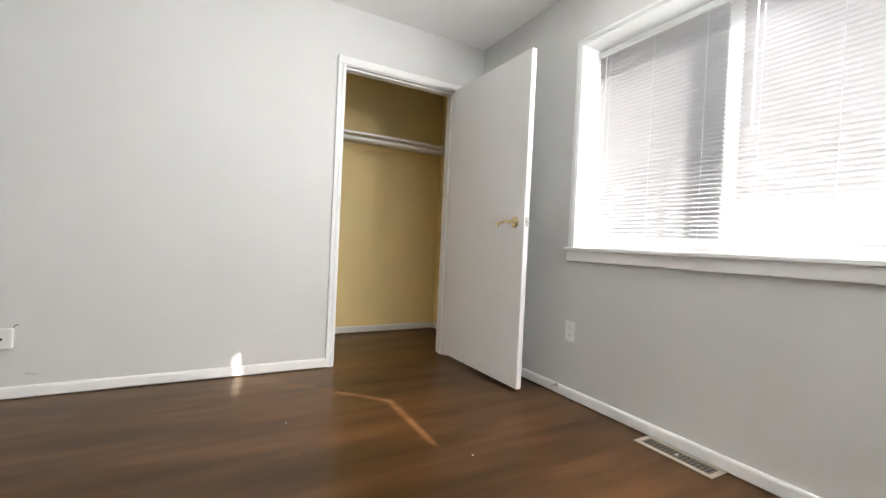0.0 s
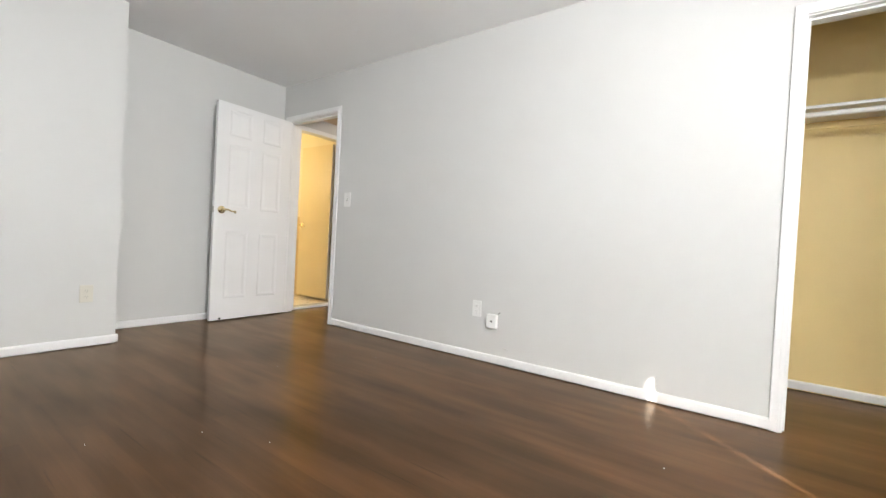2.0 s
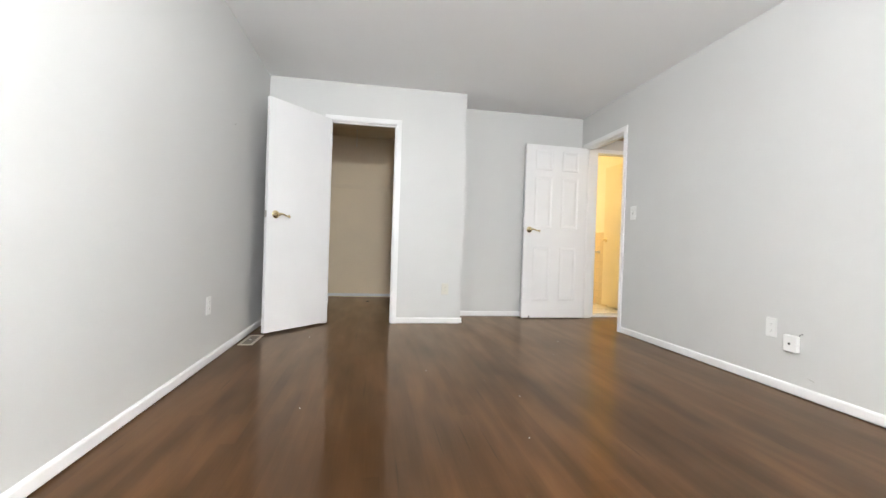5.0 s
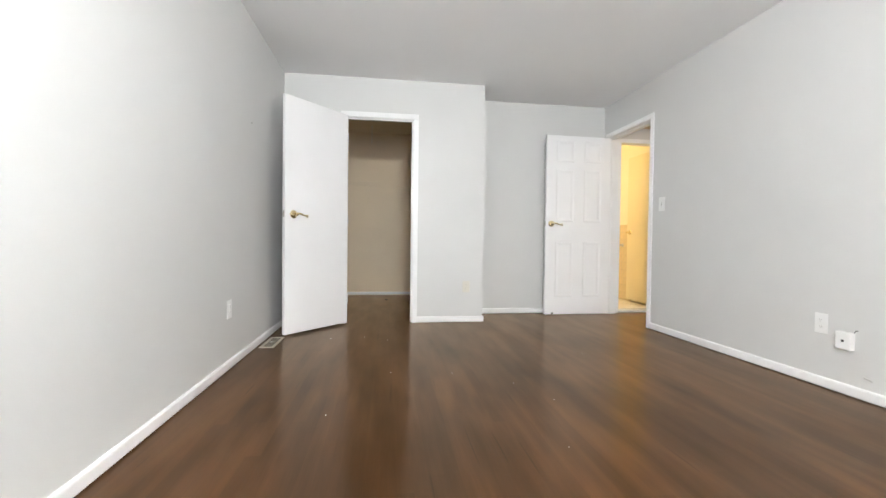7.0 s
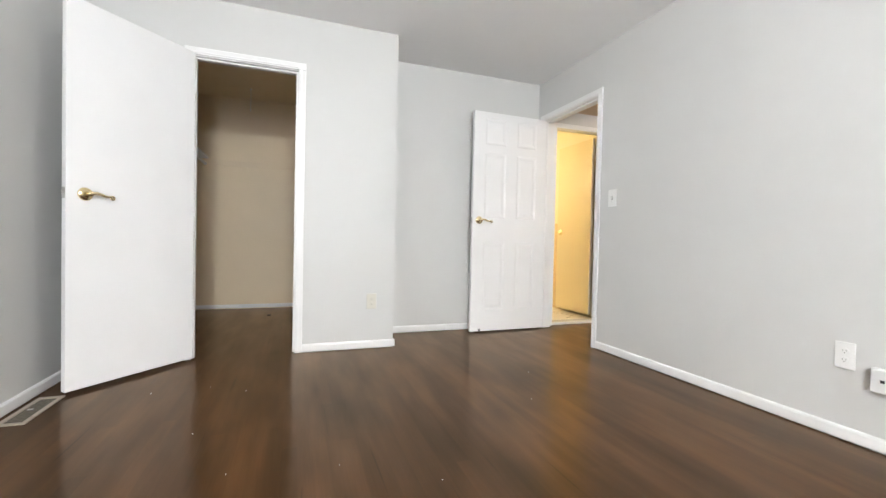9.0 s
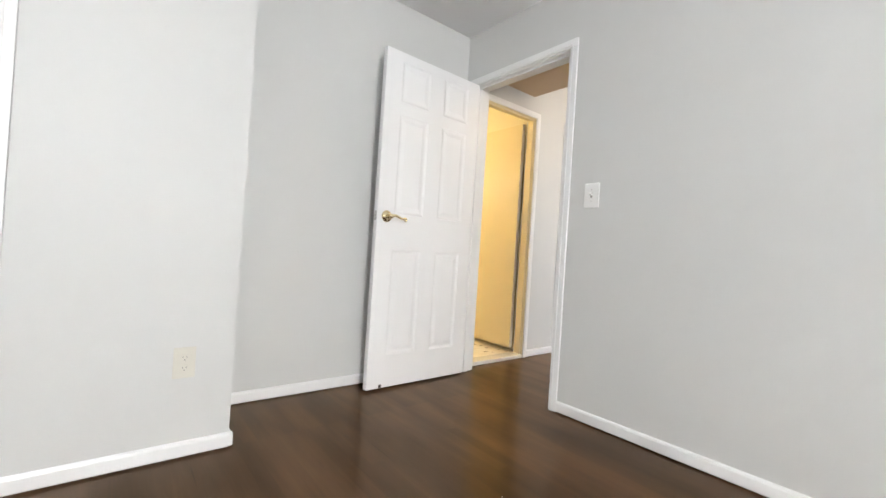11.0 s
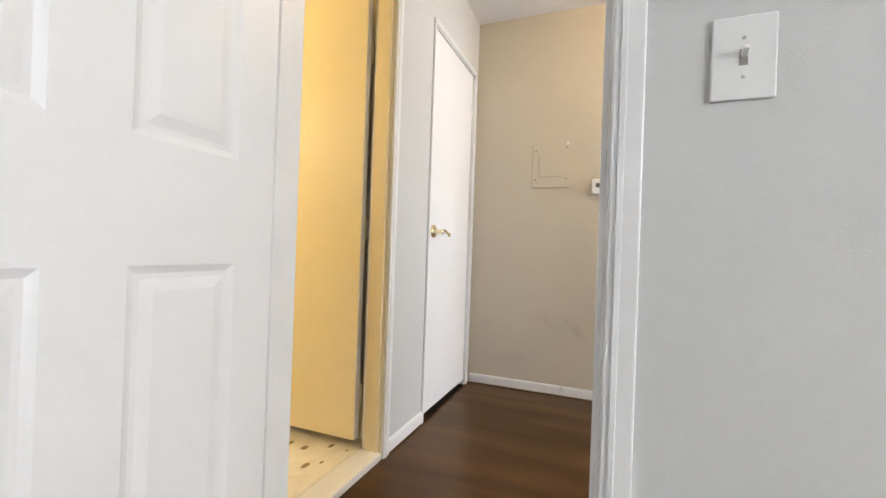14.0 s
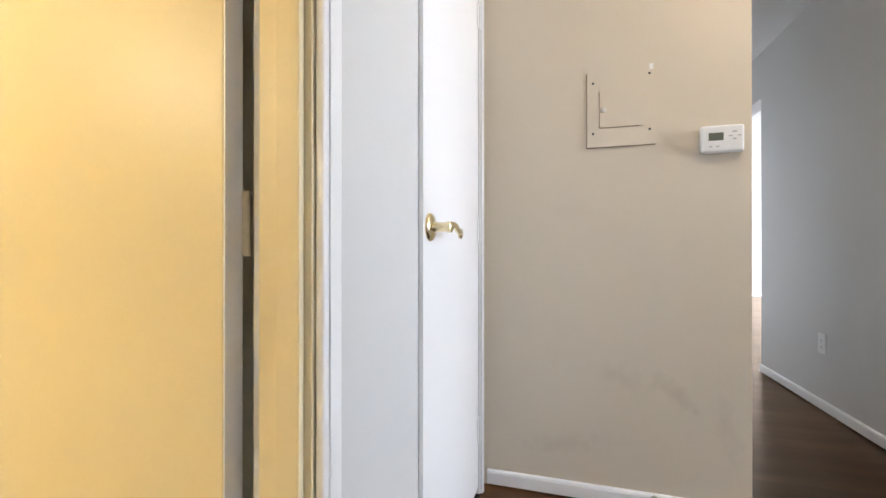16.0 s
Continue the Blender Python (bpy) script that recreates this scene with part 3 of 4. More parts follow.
bd = door("door_bedroom", pose(2.798, 3.303, 0, 0, 0, 180 + 1.5), "white six-panel door standing open, brass lever handle", w6, 2.018, 0.035, panel_leaf(w6, 2.018, 0.035, cols, rows), 1.036, DOOR, hinge_y=-0.02)
part("bumper", one_box(0.672, 0.690, 0.0175, 0.026, 0.016, 0.034, 0.003), DARK, bd, "small dark rubber bumper")
# small closet door, flush, swung open in front of the window wall
door("door_small_closet", pose(2.794, -1.712, 0, 0, 0, 180 + 1.2), "white flush closet door standing wide open", 0.868, 2.018, 0.035, flush_leaf(0.868, 2.018, 0.035), 1.015, DOOR, lift=0.022, backset=0.08)
# walk-in closet door, flush, open
ang = math.degrees(math.atan2(2.424 - 2.952, -0.597 + 0.140))
door("door_walk_in_closet", pose(-0.138, 2.950, 0, 0, 0, ang), "white flush closet door open into the bedroom", 0.700, 2.018, 0.035, flush_leaf(0.700, 2.018, 0.035), 1.04, DOOR, lift=0.02, backset=0.08)
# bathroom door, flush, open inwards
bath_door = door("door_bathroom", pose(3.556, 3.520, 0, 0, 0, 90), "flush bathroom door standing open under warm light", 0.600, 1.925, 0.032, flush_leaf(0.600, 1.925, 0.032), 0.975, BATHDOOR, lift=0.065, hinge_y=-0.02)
# white strip makes the hinge edge pale, as daylight from the hall would
part("hinge_edge", one_box(0.0012, 0.0038, -0.0155, 0.0155, 0.067, 1.988), TRIM, bath_door, "white painted hinge edge, pale for hall daylight")
# hall closet door, flush, shut
door("door_hall_closet", pose(4.643, 3.428, 0, 0, 0, 180), "white flush hall closet door, shut, with a dark gap below", 0.647, 2.002, 0.035, flush_leaf(0.647, 2.002, 0.035), 0.981, DOOR, sides=((1, -1),), lift=0.032, latch=False, hinge_y=0.022)
# door standing open off the corridor
door("door_corridor", pose(3.775, 1.535, 0, 0, 0, -88), "white flush door standing open off the corridor", 0.770, 2.01, 0.035, flush_leaf(0.770, 2.01, 0.035), 0.973, DOOR, sides=(), latch=False)


# ---------------------------------------------------------------- window with blinds
win = thing("window_1", pose(1.01, -2.21, 0.875), "wide white window in a deep recess behind mini blinds", "window", "", "structure")
part("window_frame", box(box(box(one_box(-0.76, -0.71, -0.03, 0.05, 0, 1.185, 0.004), 0.71, 0.76, -0.03, 0.05, 0, 1.185, 0.004), -0.71, 0.71, -0.03, 0.05, 1.135, 1.185, 0.004), -0.71, 0.71, -0.03, 0.05, 0, 0.05, 0.004), VINYLW, win)
part("mullion", one_box(-0.03, 0.068, -0.03, 0.08, 0.05, 1.135, 0.004), VINYLW, win)
for x0, x1 in ((-0.71, -0.03), (0.03, 0.71)):
    sash = bmesh.new()
    box(sash, x0, x0 + 0.035, -0.012, 0.022, 0.05, 1.135, 0.003)
    box(sash, x1 - 0.035, x1, -0.012, 0.022, 0.05, 1.135, 0.003)
    box(sash, x0 + 0.035, x1 - 0.035, -0.012, 0.022, 0.05, 0.09, 0.003)
    box(sash, x0 + 0.035, x1 - 0.035, -0.012, 0.022, 1.095, 1.135, 0.003)
    sash = part("sash", sash, VINYLW, win)
    pane = part("pane", one_box(x0 + 0.03, x1 - 0.03, 0.002, 0.006, 0.085, 1.10), GLASS, sash)
    pane.visible_shadow = False
part("jamb_liner", one_box(0.748, 0.7595, 0.05, 0.262, 0.0, 1.185, 0.002), VINYLW, win)
part("jamb_liner", one_box(-0.7595, -0.748, 0.05, 0.262, 0.0, 1.185, 0.002), VINYLW, win)
part("head_liner", one_box(-0.748, 0.748, 0.05, 0.262, 1.173, 1.1845, 0.002), VINYLW, win)
part("window_sill", one_box(-0.80, 0.80, 0.05, 0.285, -0.018, 0.004, 0.005), TRIM, win, "white painted wooden sill")
part("apron", one_box(-0.79, 0.79, 0.254, 0.270, -0.075, -0.018, 0.003), TRIM, win)
part("casing", one_box(0.761, 0.788, 0.254, 0.264, 0.004, 1.21, 0.003), TRIM, win)
part("casing", one_box(-0.788, -0.761, 0.254, 0.264, 0.004, 1.21, 0.003), TRIM, win)
part("head_casing", one_box(-0.761, 0.761, 0.254, 0.264, 1.186, 1.21, 0.003), TRIM, win)


def slat_mesh(length):
    """A curved thin slat along x, tilted with its room edge raised."""
    bm = bmesh.new()
    tilt, w, n = radians(37.5), 0.0255, 4
    rows = []
    for x in (0.0, length):
        top, low = [], []
        for i in range(n + 1):
            u = (i / n - 0.5) * w
            c = 0.0022 * (1 - (2 * i / n - 1) ** 2)
            for lst, off in ((top, 0.0003), (low, -0.0003)):
                yy, zz = u, c + off
                lst.append(bm.verts.new((x, yy * math.cos(tilt) - zz * math.sin(tilt), yy * math.sin(tilt) + zz * math.cos(tilt))))
        rows.append(top + low[::-1])
    k = len(rows[0])
    for i in range(k):
        bm.faces.new((rows[0][i], rows[0][(i + 1) % k], rows[1][(i + 1) % k], rows[1][i]))
    bm.faces.new(rows[0])
    bm.faces.new(rows[1][::-1])
    return mesh_of("slat", bm, SLAT)


def blind(x0, x1, y=-2.095, bottom=0.935, top=2.035):
    length = x1 - x0
    b = thing("window_blind", pose(x0, y, 0), "white vinyl mini blind lowered, slats tilted", "blind", "window blinds")
    part("headrail", one_box(0, length, -0.014, 0.014, top - 0.027, top, 0.002), VINYLW, b)
    part("bottom_rail", one_box(0, length, -0.011, 0.011, bottom - 0.012, bottom + 0.002, 0.002), VINYLW, b)
    me = slat_mesh(length)
    z = bottom + 0.018
    while z < top - 0.035:
        s = new("slat", me)
        s.parent, s.location = b, (0, 0, z)
        z += 0.0212
    for k in (0.12, 0.5, 0.88):
        bm = bmesh.new()
        for yy in (-0.0135, 0.0135):
            tube(bm, [(length * k, yy, bottom), (length * k, yy, top - 0.02)], 0.0008, 5)
        part("ladder_cord", bm, VINYLW, b)
    part("tilt_wand", tube(bmesh.new(), [(length - 0.06, 0.022, top - 0.03), (length - 0.058, 0.026, top - 0.62)], [0.0025, 0.0035], 6), PLASTIC, b)
    return b


blind(1.045, 1.752)
blind(0.305, 0.982, bottom=1.084)


# ---------------------------------------------------------------- wall fixtures
# Each is built in a frame with x along the wall, y out of it and z up, its middle at the origin.
def plate(w, h, t=0.006):
    return one_box(-w / 2, w / 2, 0, t, -h / 2, h / 2, 0.0025)


def screw(parent, x, z, y, r=0.003, mat=None):
    m = Matrix.Translation((x, y, z)) @ Matrix.Rotation(radians(-90), 4, "X")
    return part("screw", lathe(bmesh.new(), [(r, 0), (r, 0.0008), (r * 0.5, 0.0014)], m, 10), mat or STEEL, parent)


def outlet(m, label, w=0.074, h=0.117, mat=None):
    mat = mat or PLASTIC
    o = thing("wall_outlet", m, label, "outlet", "wall outlets")
    part("cover_plate", plate(w, h), mat, o)
    for z in (-0.0195, 0.0195):
        rc = part("receptacle", lathe(bmesh.new(), [(0.0168, 0), (0.0168, 0.0025), (0.0160, 0.003)], Matrix.Translation((0, 0.0055, z)) @ Matrix.Rotation(radians(-90), 4, "X") @ Matrix.Diagonal((1, 0.82, 1, 1)), 20), mat, o)
        bm = bmesh.new()
        box(bm, -0.0072, -0.0052, 0.0083, 0.0090, z - 0.002, z + 0.006)
        box(bm, 0.0052, 0.0072, 0.0083, 0.0090, z - 0.001, z + 0.006)
        lathe(bm, [(0.0024, 0), (0.0024, 0.0007)], Matrix.Translation((0, 0.0083, z - 0.0075)) @ Matrix.Rotation(radians(-90), 4, "X"), 8)
        part("slots", bm, SLOT, rc)
    screw(o, 0, 0, 0.0058, mat=mat)
    return o


def toggle_switch(m, label, w=0.086, h=0.130):
    o = thing("light_switch", m, label, "light switch", "light switches")
    part("cover_plate", plate(w, h), PLASTIC, o)
    part("slot", one_box(-0.0055, 0.0055, 0.0056, 0.0066, -0.0125, 0.0125), SLOT, o)
    bm = one_box(-0.0042, 0.0042, 0.0, 0.017, -0.0045, 0.0045, 0.0015)
    bmesh.ops.rotate(bm, verts=bm.verts, cent=(0, 0, 0), matrix=Matrix.Rotation(radians(28), 3, "X"))
    bmesh.ops.translate(bm, verts=bm.verts, vec=(0, 0.006, 0.002))
    part("toggle", bm, PLASTIC, o)
    screw(o, 0, 0.030, 0.0058)
    screw(o, 0, -0.030, 0.0058)
    return o


EAST, WEST, SOUTH, NORTH = 90, -90, 0, 180   # turns that make y point out of each bedroom wall

outlet(pose(XE, 0.905, 0.374, 0, 0, EAST), "white duplex outlet low on a grey wall")
outlet(pose(XW, 1.560, 0.383, 0, 0, WEST), "white outlet low on the long grey wall")
outlet(pose(1.754, YS, 0.389, 0, 0, SOUTH), "white outlet under the window")
outlet(pose(1.067, YC, 0.363, 0, 0, NORTH), "ivory outlet low on the closet front", mat=IVORY)
outlet(pose(6.02, YR, 0.385, 0, 0, SOUTH), "white outlet low on the corridor wall")
toggle_switch(pose(XE, 2.364, 1.196, 0, 0, EAST), "white toggle light switch beside the bedroom doorway")
toggle_switch(pose(4.69, YR, 1.250, 0, 0, SOUTH), "white toggle light switch on the corridor wall")

jack = thing("phone_jack", pose(XE, 0.766, 0.303, 0, 0, EAST), "white surface-mounted phone jack box on the wall", "phone jack")
part("housing", one_box(-0.040, 0.040, 0, 0.032, -0.049, 0.049, 0.005), PLASTIC, jack)
part("socket", one_box(-0.007, 0.007, 0.0315, 0.0328, -0.006, 0.006), DARK, jack)
part("cable", tube(bmesh.new(), [(-0.036, 0.004, 0.049), (-0.042, 0.004, 0.060), (-0.050, 0.003, 0.064), (-0.054, 0.0, 0.064)], 0.0022, 6), DARK, jack)

# thin raised bar stands in for a scuff mark on the wall
scuff = thing("wall_scuff", pose(XE, 0.66, 0.118, 0, 0, EAST), "small dull scuff mark low on the wall, built as a bar", "hook")
part("scuff_bar", tube(bmesh.new(), [(-0.02, 0.0, -0.006), (-0.012, 0.006, 0.0), (0.0, 0.008, 0.003), (0.012, 0.006, 0.004), (0.02, 0.0, 0.006)], 0.0025, 6), STEEL, scuff)

for x, y, z, rz, lab in ((1.83, YS, 0.055, SOUTH, "small metal door stop on the baseboard"), (XH - 0.013, 2.795, 0.05, EAST, "small brass door stop on the hall baseboard")):
    ds = thing("door_stop", pose(x, y + (0.013 if rz == SOUTH else 0), z, 0, 0, rz), lab, "door stop", "door stops")
    mm = Matrix.Rotation(radians(-90), 4, "X")
    ln = 0.055 if rz == SOUTH else 0.012
    part("base", lathe(bmesh.new(), [(0.011, 0), (0.011, 0.003), (0.006, 0.006)], mm, 14), STEEL, ds, "", True)
    part("rod", lathe(bmesh.new(), [(0.004, 0.005), (0.004, ln)], mm, 10), STEEL, ds, "", True)
    part("tip", lathe(bmesh.new(), [(0.007, ln - 0.001), (0.007, ln + 0.008), (0.004, ln + 0.011)], mm, 12), PLASTIC, ds, "white rubber tip", True)

# nail left in the long wall
nail = tagged(new("nail", mesh_of("nail", tube(bmesh.new(), [(XW - 0.003, 1.98, 1.665), (XW + 0.012, 1.98, 1.668)], 0.003, 8), STEEL)), "small bare steel nail in the long grey wall", "nail")

# breaker panel, painted over with the wall: it stands off at its lower and north edges and is flush at the others
def wedge(x0, x1, z0, z1, back, lift, thin):
    """A plate whose face stands lift proud at (x1, z0) and thin proud at (x0, z1)."""
    bm = bmesh.new()
    rings = []
    for face in (False, True):
        ring = []
        for x, z in ((x0, z0), (x1, z0), (x1, z1), (x0, z1)):
            k = 0.5 * ((x - x0) / (x1 - x0) + (z1 - z) / (z1 - z0))
            ring.append(bm.verts.new((x, (thin + (lift - thin) * k) if face else back, z)))
        rings.append(ring)
    bm.faces.new(rings[0][::-1])
    bm.faces.new(rings[1])
    for i in range(4):
        bm.faces.new((rings[0][i], rings[0][(i + 1) % 4], rings[1][(i + 1) % 4], rings[1][i]))
    return bm


pan = thing("breaker_panel", pose(XH, 2.902, 1.448, 0, 0, EAST), "painted-over electrical panel cover with a door, tinted warm", "breaker panel")
part("cover", wedge(-0.115, 0.115, -0.145, 0.135, 0.0005, 0.0085, 0.0018), BEIGE, pan)
pd = part("panel_door", wedge(-0.078, 0.072, -0.076, 0.075, 0.001, 0.0108, 0.0032), BEIGE, pan)
part("latch", lathe(bmesh.new(), [(0.011, 0.0), (0.010, 0.004), (0.005, 0.007)], Matrix.Translation((0.060, 0.0085, -0.012)) @ Matrix.Rotation(radians(-90), 4, "X"), 14), IVORY, pd, "grubby round pull")
part("knockout", lathe(bmesh.new(), [(0.008, 0.0), (0.008, 0.0022), (0.0055, 0.0024), (0.005, 0.0012)], Matrix.Translation((-0.068, 0.0058, -0.050)) @ Matrix.Rotation(radians(-90), 4, "X"), 14), BEIGE, pd)
part("knockout", one_box(-0.075, -0.067, 0.003, 0.0055, 0.050, 0.060, 0.001), IVORY, pd)
for x, z, y in ((0.095, 0.090, 0.0052), (-0.095, 0.108, 0.0022), (0.095, -0.096, 0.0072), (-0.095, -0.092, 0.0045)):
    screw(pan, x, z, y, 0.0042, DARK)
# brown strips colour in the seam dirt and the shadow gap round the covers
SEAM = material("dirty_shaded_seam", (0.32, 0.23, 0.15), 0.8, vary=0.1, bump=0)
part("seam", one_box(0.1152, 0.1180, 0.0002, 0.0022, -0.147, 0.128), SEAM, pan, "brown strip for a dirty seam and its shadow gap")
part("seam", one_box(-0.113, 0.1152, 0.0002, 0.0022, -0.1480, -0.1452), SEAM, pan, "brown strip for a dirty seam and its shadow gap")
part("seam", one_box(0.0722, 0.0742, 0.0002, 0.0094, -0.0765, 0.055), SEAM, pd, "brown strip for a dirty seam and its shadow gap")
part("seam", one_box(-0.060, 0.0722, 0.0002, 0.0078, -0.0782, -0.0762), SEAM, pd, "brown strip for a dirty seam and its shadow gap")
part("paint_chip", one_box(-0.107, -0.095, 0.0015, 0.0032, 0.122, 0.142), TRIM, pan, "bare white chip in the paint")

th = thing("thermostat", pose(XH, 2.588, 1.300, 0, 0, EAST), "white wall thermostat with a small grey display", "thermostat")
part("housing", one_box(-0.064, 0.064, 0, 0.028, -0.046, 0.046, 0.009, segments=4), PLASTIC, th)
part("display", one_box(-0.006 + 0.004, 0.042, 0.0275, 0.0288, -0.006, 0.020, 0.0004), LCD, th, "grey liquid crystal display")
for x, z, w, h in ((-0.034, 0.021, 0.014, 0.005), (-0.048, 0.008, 0.012, 0.004), (-0.022, 0.008, 0.012, 0.004), (-0.034, -0.003, 0.010, 0.005), (0.036, -0.026, 0.010, 0.004), (0.016, -0.026, 0.010, 0.004)):
    part("button", one_box(x - w / 2, x + w / 2, 0.0275, 0.0292, z - h / 2, z + h / 2, 0.0005), STEEL, th)


# ---------------------------------------------------------------- floor vents
def floor_vent(m, label, length=0.345, width=0.11):
    v = thing("floor_vent", m, label, "floor vent", "floor vents")
    lx, wy = length / 2, width / 2
    bm = bmesh.new()
    box(bm, -lx, lx, -wy, -wy + 0.020, 0.0005, 0.006, 0.0015)
    box(bm, -lx, lx, wy - 0.020, wy, 0.0005, 0.006, 0.0015)
    box(bm, -lx, -lx + 0.022, -wy + 0.020, wy - 0.020, 0.0005, 0.006, 0.0015)
    box(bm, lx - 0.022, lx, -wy + 0.020, wy - 0.020, 0.0005, 0.006, 0.0015)
    part("frame", bm, VENT, v)
    part("well", one_box(-lx + 0.02, lx - 0.02, -wy + 0.018, wy - 0.018, 0.0004, 0.0012), DUCT, v, "dark sheet for the shaded duct behind the louvres")
    n = 16
    for i in range(n):
        x = -lx + 0.03 + (length - 0.06) * i / (n - 1)
        part("louvre", one_box(x - 0.0020, x + 0.0020, -wy + 0.018, wy - 0.018, 0.001, 0.0034), LOUVRE, v)
    part("damper_lever", one_box(-0.005, 0.005, -0.004, 0.018, 0.0048, 0.009, 0.001), STEEL, v)
    return v


floor_vent(pose(1.055, -1.895, 0, 0, 0, 0), "tan metal floor vent below the window")
floor_vent(pose(-0.640, 2.245, 0, 0, 0, 90), "tan metal floor vent beside the long wall")

# ---------------------------------------------------------------- closet fittings
sh = thing("closet_shelf", pose(3.42, -1.365, 1.752), "white closet shelf on cleats over a hanging rod", "shelf")
part("board", one_box(0, 0.339, -0.744, 0.744, 0, 0.019, 0.002), TRIM, sh)
part("cleat", one_box(0.325, 0.3395, -0.744, 0.744, -0.045, 0, 0.002), CREAM, sh)
part("cleat", one_box(-0.05, 0.325, -0.744, -0.730, -0.085, 0, 0.002), CREAM, sh)
part("cleat", one_box(-0.05, 0.325, 0.730, 0.744, -0.085, 0, 0.002), CREAM, sh)
rod = thing("closet_rod", pose(3.39, -1.365, 1.705), "white painted round closet rod", "closet rod")
part("bar", tube(bmesh.new(), [(0, -0.73, 0), (0, 0.73, 0)], 0.0165, 16), TRIM, rod, "", True)

sh = thing("closet_shelf", pose(-0.719, 4.10, 1.70), "white shelf on a bracket in the walk-in closet", "shelf")
part("board", one_box(0, 0.30, -0.99, 0.985, 0, 0.019, 0.002), TRIM, sh)
part("cleat", one_box(0, 0.018, -0.99, 0.985, -0.06, 0, 0.002), TRIM, sh)
bm = tube(bmesh.new(), [(0.02, 0.35, -0.20), (0.10, 0.35, -0.13), (0.27, 0.35, -0.01)], [0.006, 0.006, 0.006], 8)
part("bracket", bm, TRIM, sh, "", True)
rod = thing("closet_rod", pose(-0.45, 4.10, 1.645), "white painted hanging rod under the closet shelf", "closet rod")
part("bar", tube(bmesh.new(), [(0, -0.98, 0), (0, 0.985, 0)], 0.0165, 16), TRIM, rod, "", True)
hook = [(-0.05, 0.03), (-0.035, -0.012)] + [(0.030 * math.cos(a), 0.030 * math.sin(a)) for a in [math.pi + k * math.pi / 8 for k in range(9)]] + [(0.030, 0.05)]
for at in (-0.22, 0.45):
    part("rod_bracket", tube(bmesh.new(), [(x, at, z) for x, z in hook], 0.008, 8), TRIM, rod, "white painted rod hook", True)
cl = thing("closet_cleat", pose(0.2, 5.10, 1.665), "thin cream wooden cleat along the closet back wall", "cleat")
part("board", one_box(-0.61, 0.93, -0.012, 0, -0.03, 0.03, 0.002), CREAM2, cl)
pc = thing("pull_cord", pose(0.04, 4.70, CEILING), "thin white lamp pull cord hanging in the closet", "pull cord")
part("canopy", lathe(bmesh.new(), [(0.012, 0.0), (0.011, -0.008), (0.005, -0.022)], Matrix(), 18), PLASTIC, pc, "white ceiling cap", True)
part("cord", tube(bmesh.new(), [(0, 0, -0.02), (0.002, 0, -0.12), (0, 0, -0.22)], 0.0035, 6), PLASTIC, pc)
part("pull", lathe(bmesh.new(), [(0.003, -0.215), (0.006, -0.225), (0.004, -0.245)], Matrix(), 10), PLASTIC, pc, "", True)

# ---------------------------------------------------------------- bathroom
tw = tagged(new("tile_wainscot", mesh_of("tile_wainscot", one_box(3.630, 3.6395, 4.15, 5.05, 0.024, 1.088), GROUT)), "cream glazed tile wainscot in the bathroom", "tile wall", "", "structure")
tile_me = mesh_of("tile", one_box(-0.006, 0, -0.0525, 0.0525, -0.0525, 0.0525, 0.002, segments=1), TILE)
for i in range(8):
    for j in range(10):
        t = new("tile", tile_me)
        t.parent, t.location = tw, (3.630, 4.205 + i * 0.1075, 0.068 + j * 0.1075)
bar = thing("towel_bar", pose(3.624, 4.66, 0.80, 0, 0, -90), "brushed metal towel bar on the bathroom tiles", "towel bar")
part("rail", tube(bmesh.new(), [(-0.30, -0.06, 0), (0.30, -0.06, 0)], 0.009, 12), STEEL, bar, "", True)
for x in (-0.29, 0.29):
    part("post", lathe(bmesh.new(), [(0.024, 0), (0.022, 0.006), (0.011, 0.012), (0.011, 0.062)], Matrix.Translation((x, 0, 0)) @ Matrix.Rotation(radians(90), 4, "X"), 16), STEEL, bar, "", True)

# ---------------------------------------------------------------- outdoors
structure("ground", one_box(-40, 50, -60, -2.22, -0.62, -0.45), LAWN, "pale sunlit lawn outside the window", "ground")
# added sheet that glows by itself, for the overbright view through the blinds
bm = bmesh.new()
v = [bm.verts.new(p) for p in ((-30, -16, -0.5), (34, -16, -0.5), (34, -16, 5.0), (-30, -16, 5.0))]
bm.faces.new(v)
structure("backdrop", bm, BACKDROP_GLOW, "glowing sheet for the bright distance outside", "backdrop")


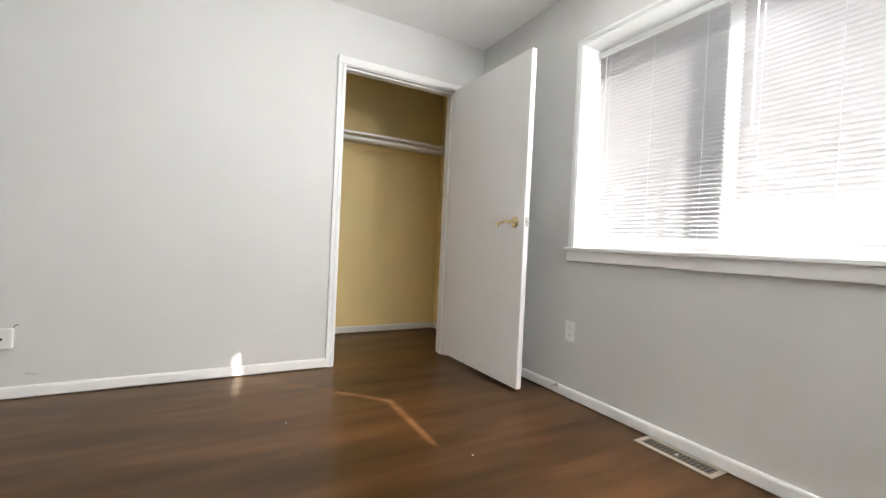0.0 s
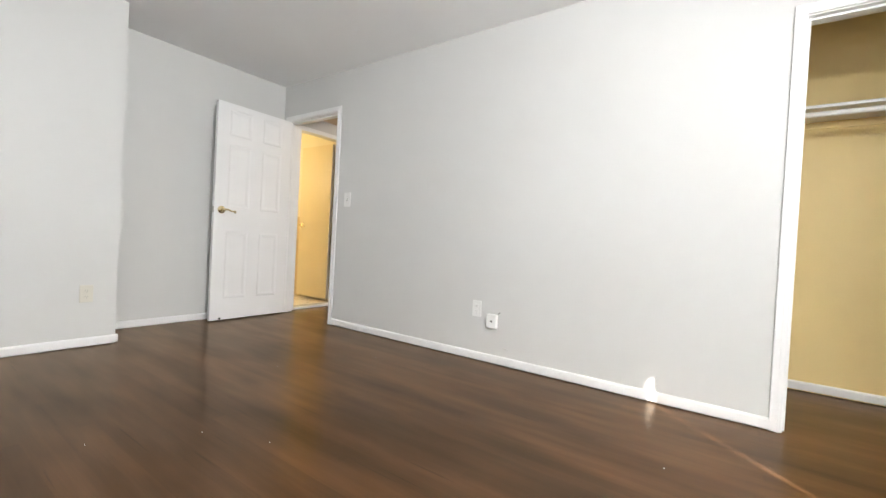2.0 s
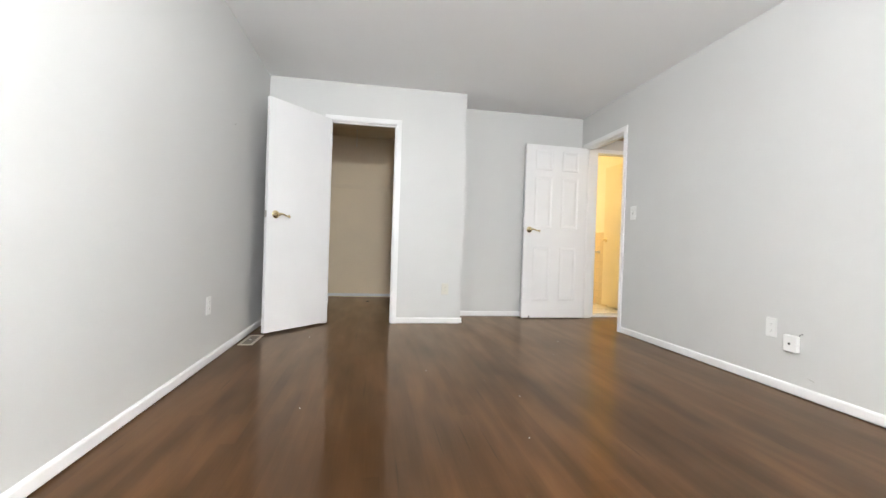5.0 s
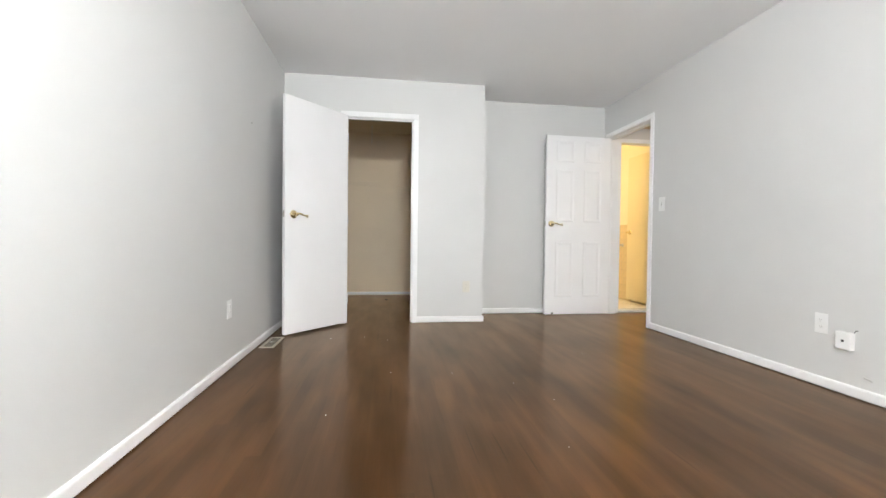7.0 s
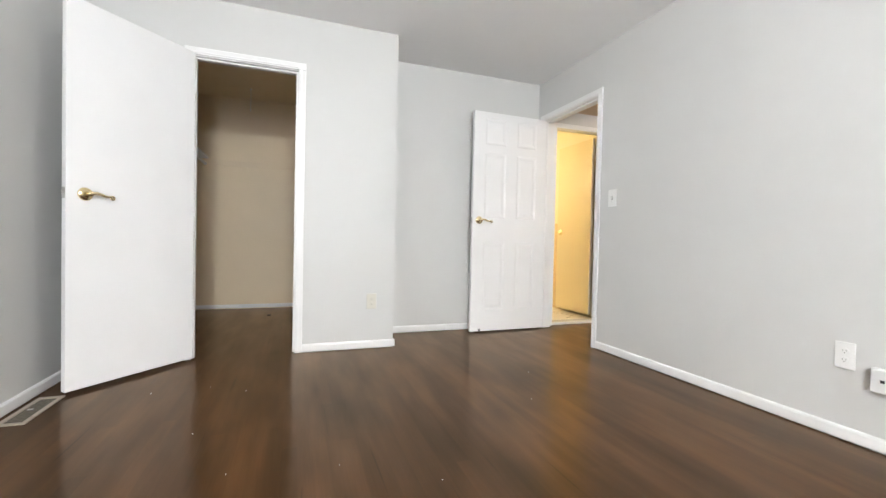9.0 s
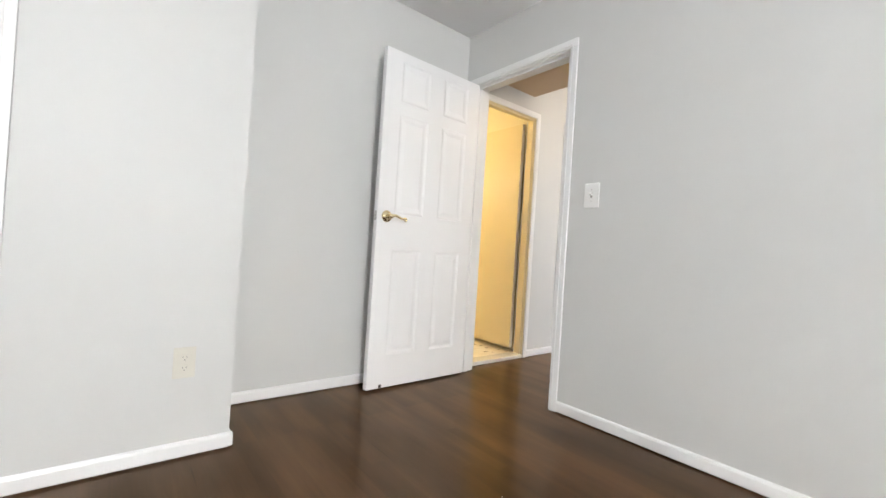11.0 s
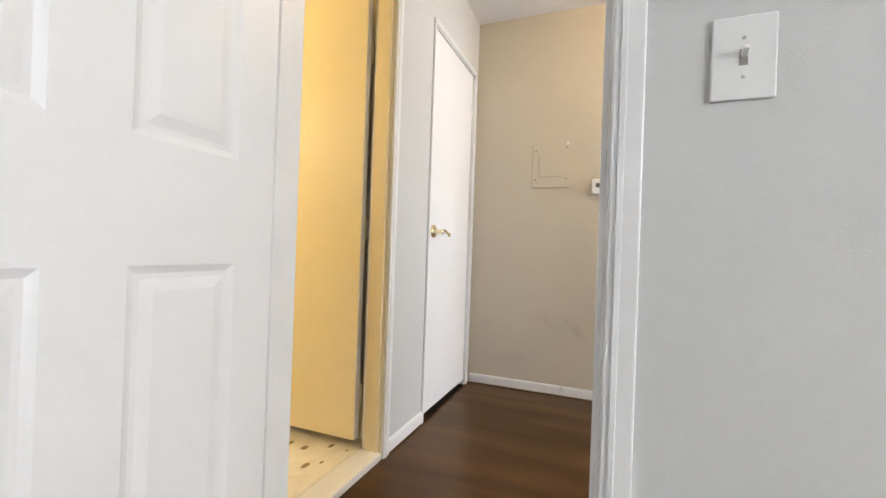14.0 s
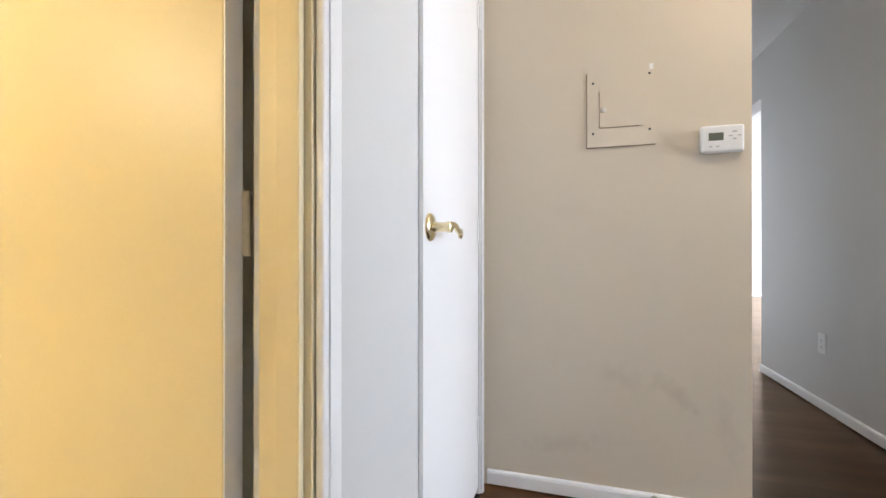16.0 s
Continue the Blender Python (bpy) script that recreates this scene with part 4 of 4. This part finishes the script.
def tree(x, y, height, r, seed):
    rnd = random.Random(seed)
    t = thing("tree", pose(x, y, -0.46), "slim tree with a leafy crown on the lawn", "tree", "trees outside")
    trunk = bmesh.new()
    tube(trunk, [(0, 0, 0), (0.03, 0.02, height * 0.3), (-0.03, 0, height * 0.6), (0, 0.03, height)], [r, r * 0.85, r * 0.6, r * 0.25], 10)
    tops = []
    for i in range(7):
        a, z = rnd.uniform(0, 6.28), height * rnd.uniform(0.45, 0.9)
        ln = rnd.uniform(0.6, 1.2)
        end = Vector((ln * math.cos(a), ln * math.sin(a), z + ln * 0.5))
        tube(trunk, [(0, 0, z), end * 0.5 + Vector((0, 0, z * 0.5)), end], [r * 0.4, r * 0.25, r * 0.1], 6)
        tops.append(end)
    part("trunk", trunk, BARK, t, "", True)
    verts, faces = [], []
    for i in range(420):
        c = rnd.choice(tops) + Vector((rnd.gauss(0, 0.42), rnd.gauss(0, 0.42), rnd.gauss(0.1, 0.32)))
        q = Euler((rnd.uniform(0, 6.28), rnd.uniform(0, 6.28), rnd.uniform(0, 6.28))).to_matrix()
        s = rnd.uniform(0.04, 0.09)
        k = len(verts)
        verts += [c + q @ Vector(p) * s for p in ((-1, 0, 0), (0, -0.5, 0.1), (1, 0, 0), (0, 0.5, 0.1))]
        faces.append((k, k + 1, k + 2, k + 3))
    me = bpy.data.meshes.new("crown")
    me.from_pydata(verts, [], faces)
    me.materials.append(LEAF)
    crown = new("crown", me)
    crown.parent = t
    return t


for x, y, h, r, s in ((5.98, -7.5, 5.6, 0.15, 1), (4.89, -7.5, 5.2, 0.11, 2), (4.51, -7.7, 5.3, 0.08, 6)):
    tree(x, y, h, r, s)

# ---------------------------------------------------------------- strip flooring
plank_cache = {}


def plank(x0, x1, y0, y1):
    key = (round(x1 - x0, 4), round(y1 - y0, 3))
    if key not in plank_cache:
        w, ln = key
        bm = bmesh.new()
        rings = [[bm.verts.new(p) for p in ((-w / 2, 0, z), (w / 2, 0, z), (w / 2, ln, z), (-w / 2, ln, z))] for z in (-0.012, 0.0)]
        for i in range(4):
            bm.faces.new((rings[0][i], rings[0][(i + 1) % 4], rings[1][(i + 1) % 4], rings[1][i]))
        bm.faces.new(rings[1])
        plank_cache[key] = mesh_of("plank", bm, WOOD)
    return plank_cache[key]


rnd = random.Random(7)
lengths = (1.2, 1.5, 1.8, 2.1)
rows_n = 62
wide = (XE - XW) / rows_n
joined_v, joined_f = [], []


def joined_plank(x0, x1, y0, y1):
    k = len(joined_v)
    for z in (-0.012, 0.0):
        joined_v.extend([(x0, y0, z), (x1, y0, z), (x1, y1, z), (x0, y1, z)])
    for i in range(4):
        joined_f.append((k + i, k + (i + 1) % 4, k + 4 + (i + 1) % 4, k + 4 + i))
    joined_f.append((k + 4, k + 5, k + 6, k + 7))


def strips(x0, x1, y0, y1, width, joined):
    n = max(1, round((x1 - x0) / width))
    w = (x1 - x0) / n
    for i in range(n):
        at = y0
        first = True
        while at < y1 - 1e-4:
            ln = rnd.choice(lengths) * (rnd.choice((0.33, 0.66, 1.0)) if first else 1.0)
            end = at + ln
            if y1 - end < 0.3:
                end = y1
            xa, xb = x0 + i * w, x0 + (i + 1) * w
            if joined:
                joined_plank(xa, xb, at, end)
            else:
                p = new("plank", plank(xa, xb, at, end))
                p.parent, p.location = floor, ((xa + xb) / 2, at, 0)
            at, first = end, False


strips(XW, XE, YS, YC, wide, False)
strips(XW, 1.14, YC, 5.10, wide, True)
strips(1.24, XE, YC, YN, wide, True)
strips(XE, 3.76, -2.11, -0.62, wide, True)
strips(XE, 2.92, 2.54, 3.34, wide, True)
strips(2.92, XH, YR - 0.12, YH, wide, True)
strips(XH, 8.65, YR - 0.12, 2.495, wide, True)
strips(6.805, 12.75, -3.5, YR - 0.12, 0.0572, True)
me = bpy.data.meshes.new("joined_planks")
me.from_pydata(joined_v, [], joined_f)
me.materials.append(WOOD)
jp = new("joined_planks", me)
jp.parent = floor
tagged(jp, "dark stained oak strips beyond the bedroom", "", "", "stuff")

# specks of dust and old paint lying on the boards
rnd = random.Random(21)
bm = bmesh.new()
for i in range(22):
    x, y, s = rnd.uniform(-0.4, 2.7), rnd.uniform(-1.4, 3.2), rnd.uniform(0.0012, 0.0026)
    a = rnd.uniform(0, 3.1)
    bmesh.ops.create_cube(bm, size=1.0, matrix=Matrix.Translation((x, y, 0.0008)) @ Matrix.Rotation(a, 4, "Z") @ Matrix.Diagonal((s * 1.6, s, 0.0016, 1)))
tagged(new("dust_specks", mesh_of("dust_specks", bm, PLASTIC)), "tiny pale specks of dust scattered on the floor", "debris", "", "stuff")

bm = bmesh.new()
bmesh.ops.create_icosphere(bm, subdivisions=2, radius=0.017, matrix=Matrix.Translation((0.26, 4.56, 0.006)) @ Matrix.Diagonal((1.3, 0.8, 0.4, 1)))
for v in bm.verts:
    v.co += Vector((rnd.gauss(0, 0.0012), rnd.gauss(0, 0.0012), abs(rnd.gauss(0, 0.0006))))
tagged(new("paper_scrap", mesh_of("paper_scrap", bm, DARK)), "small dark crumpled scrap on the closet floor", "debris")
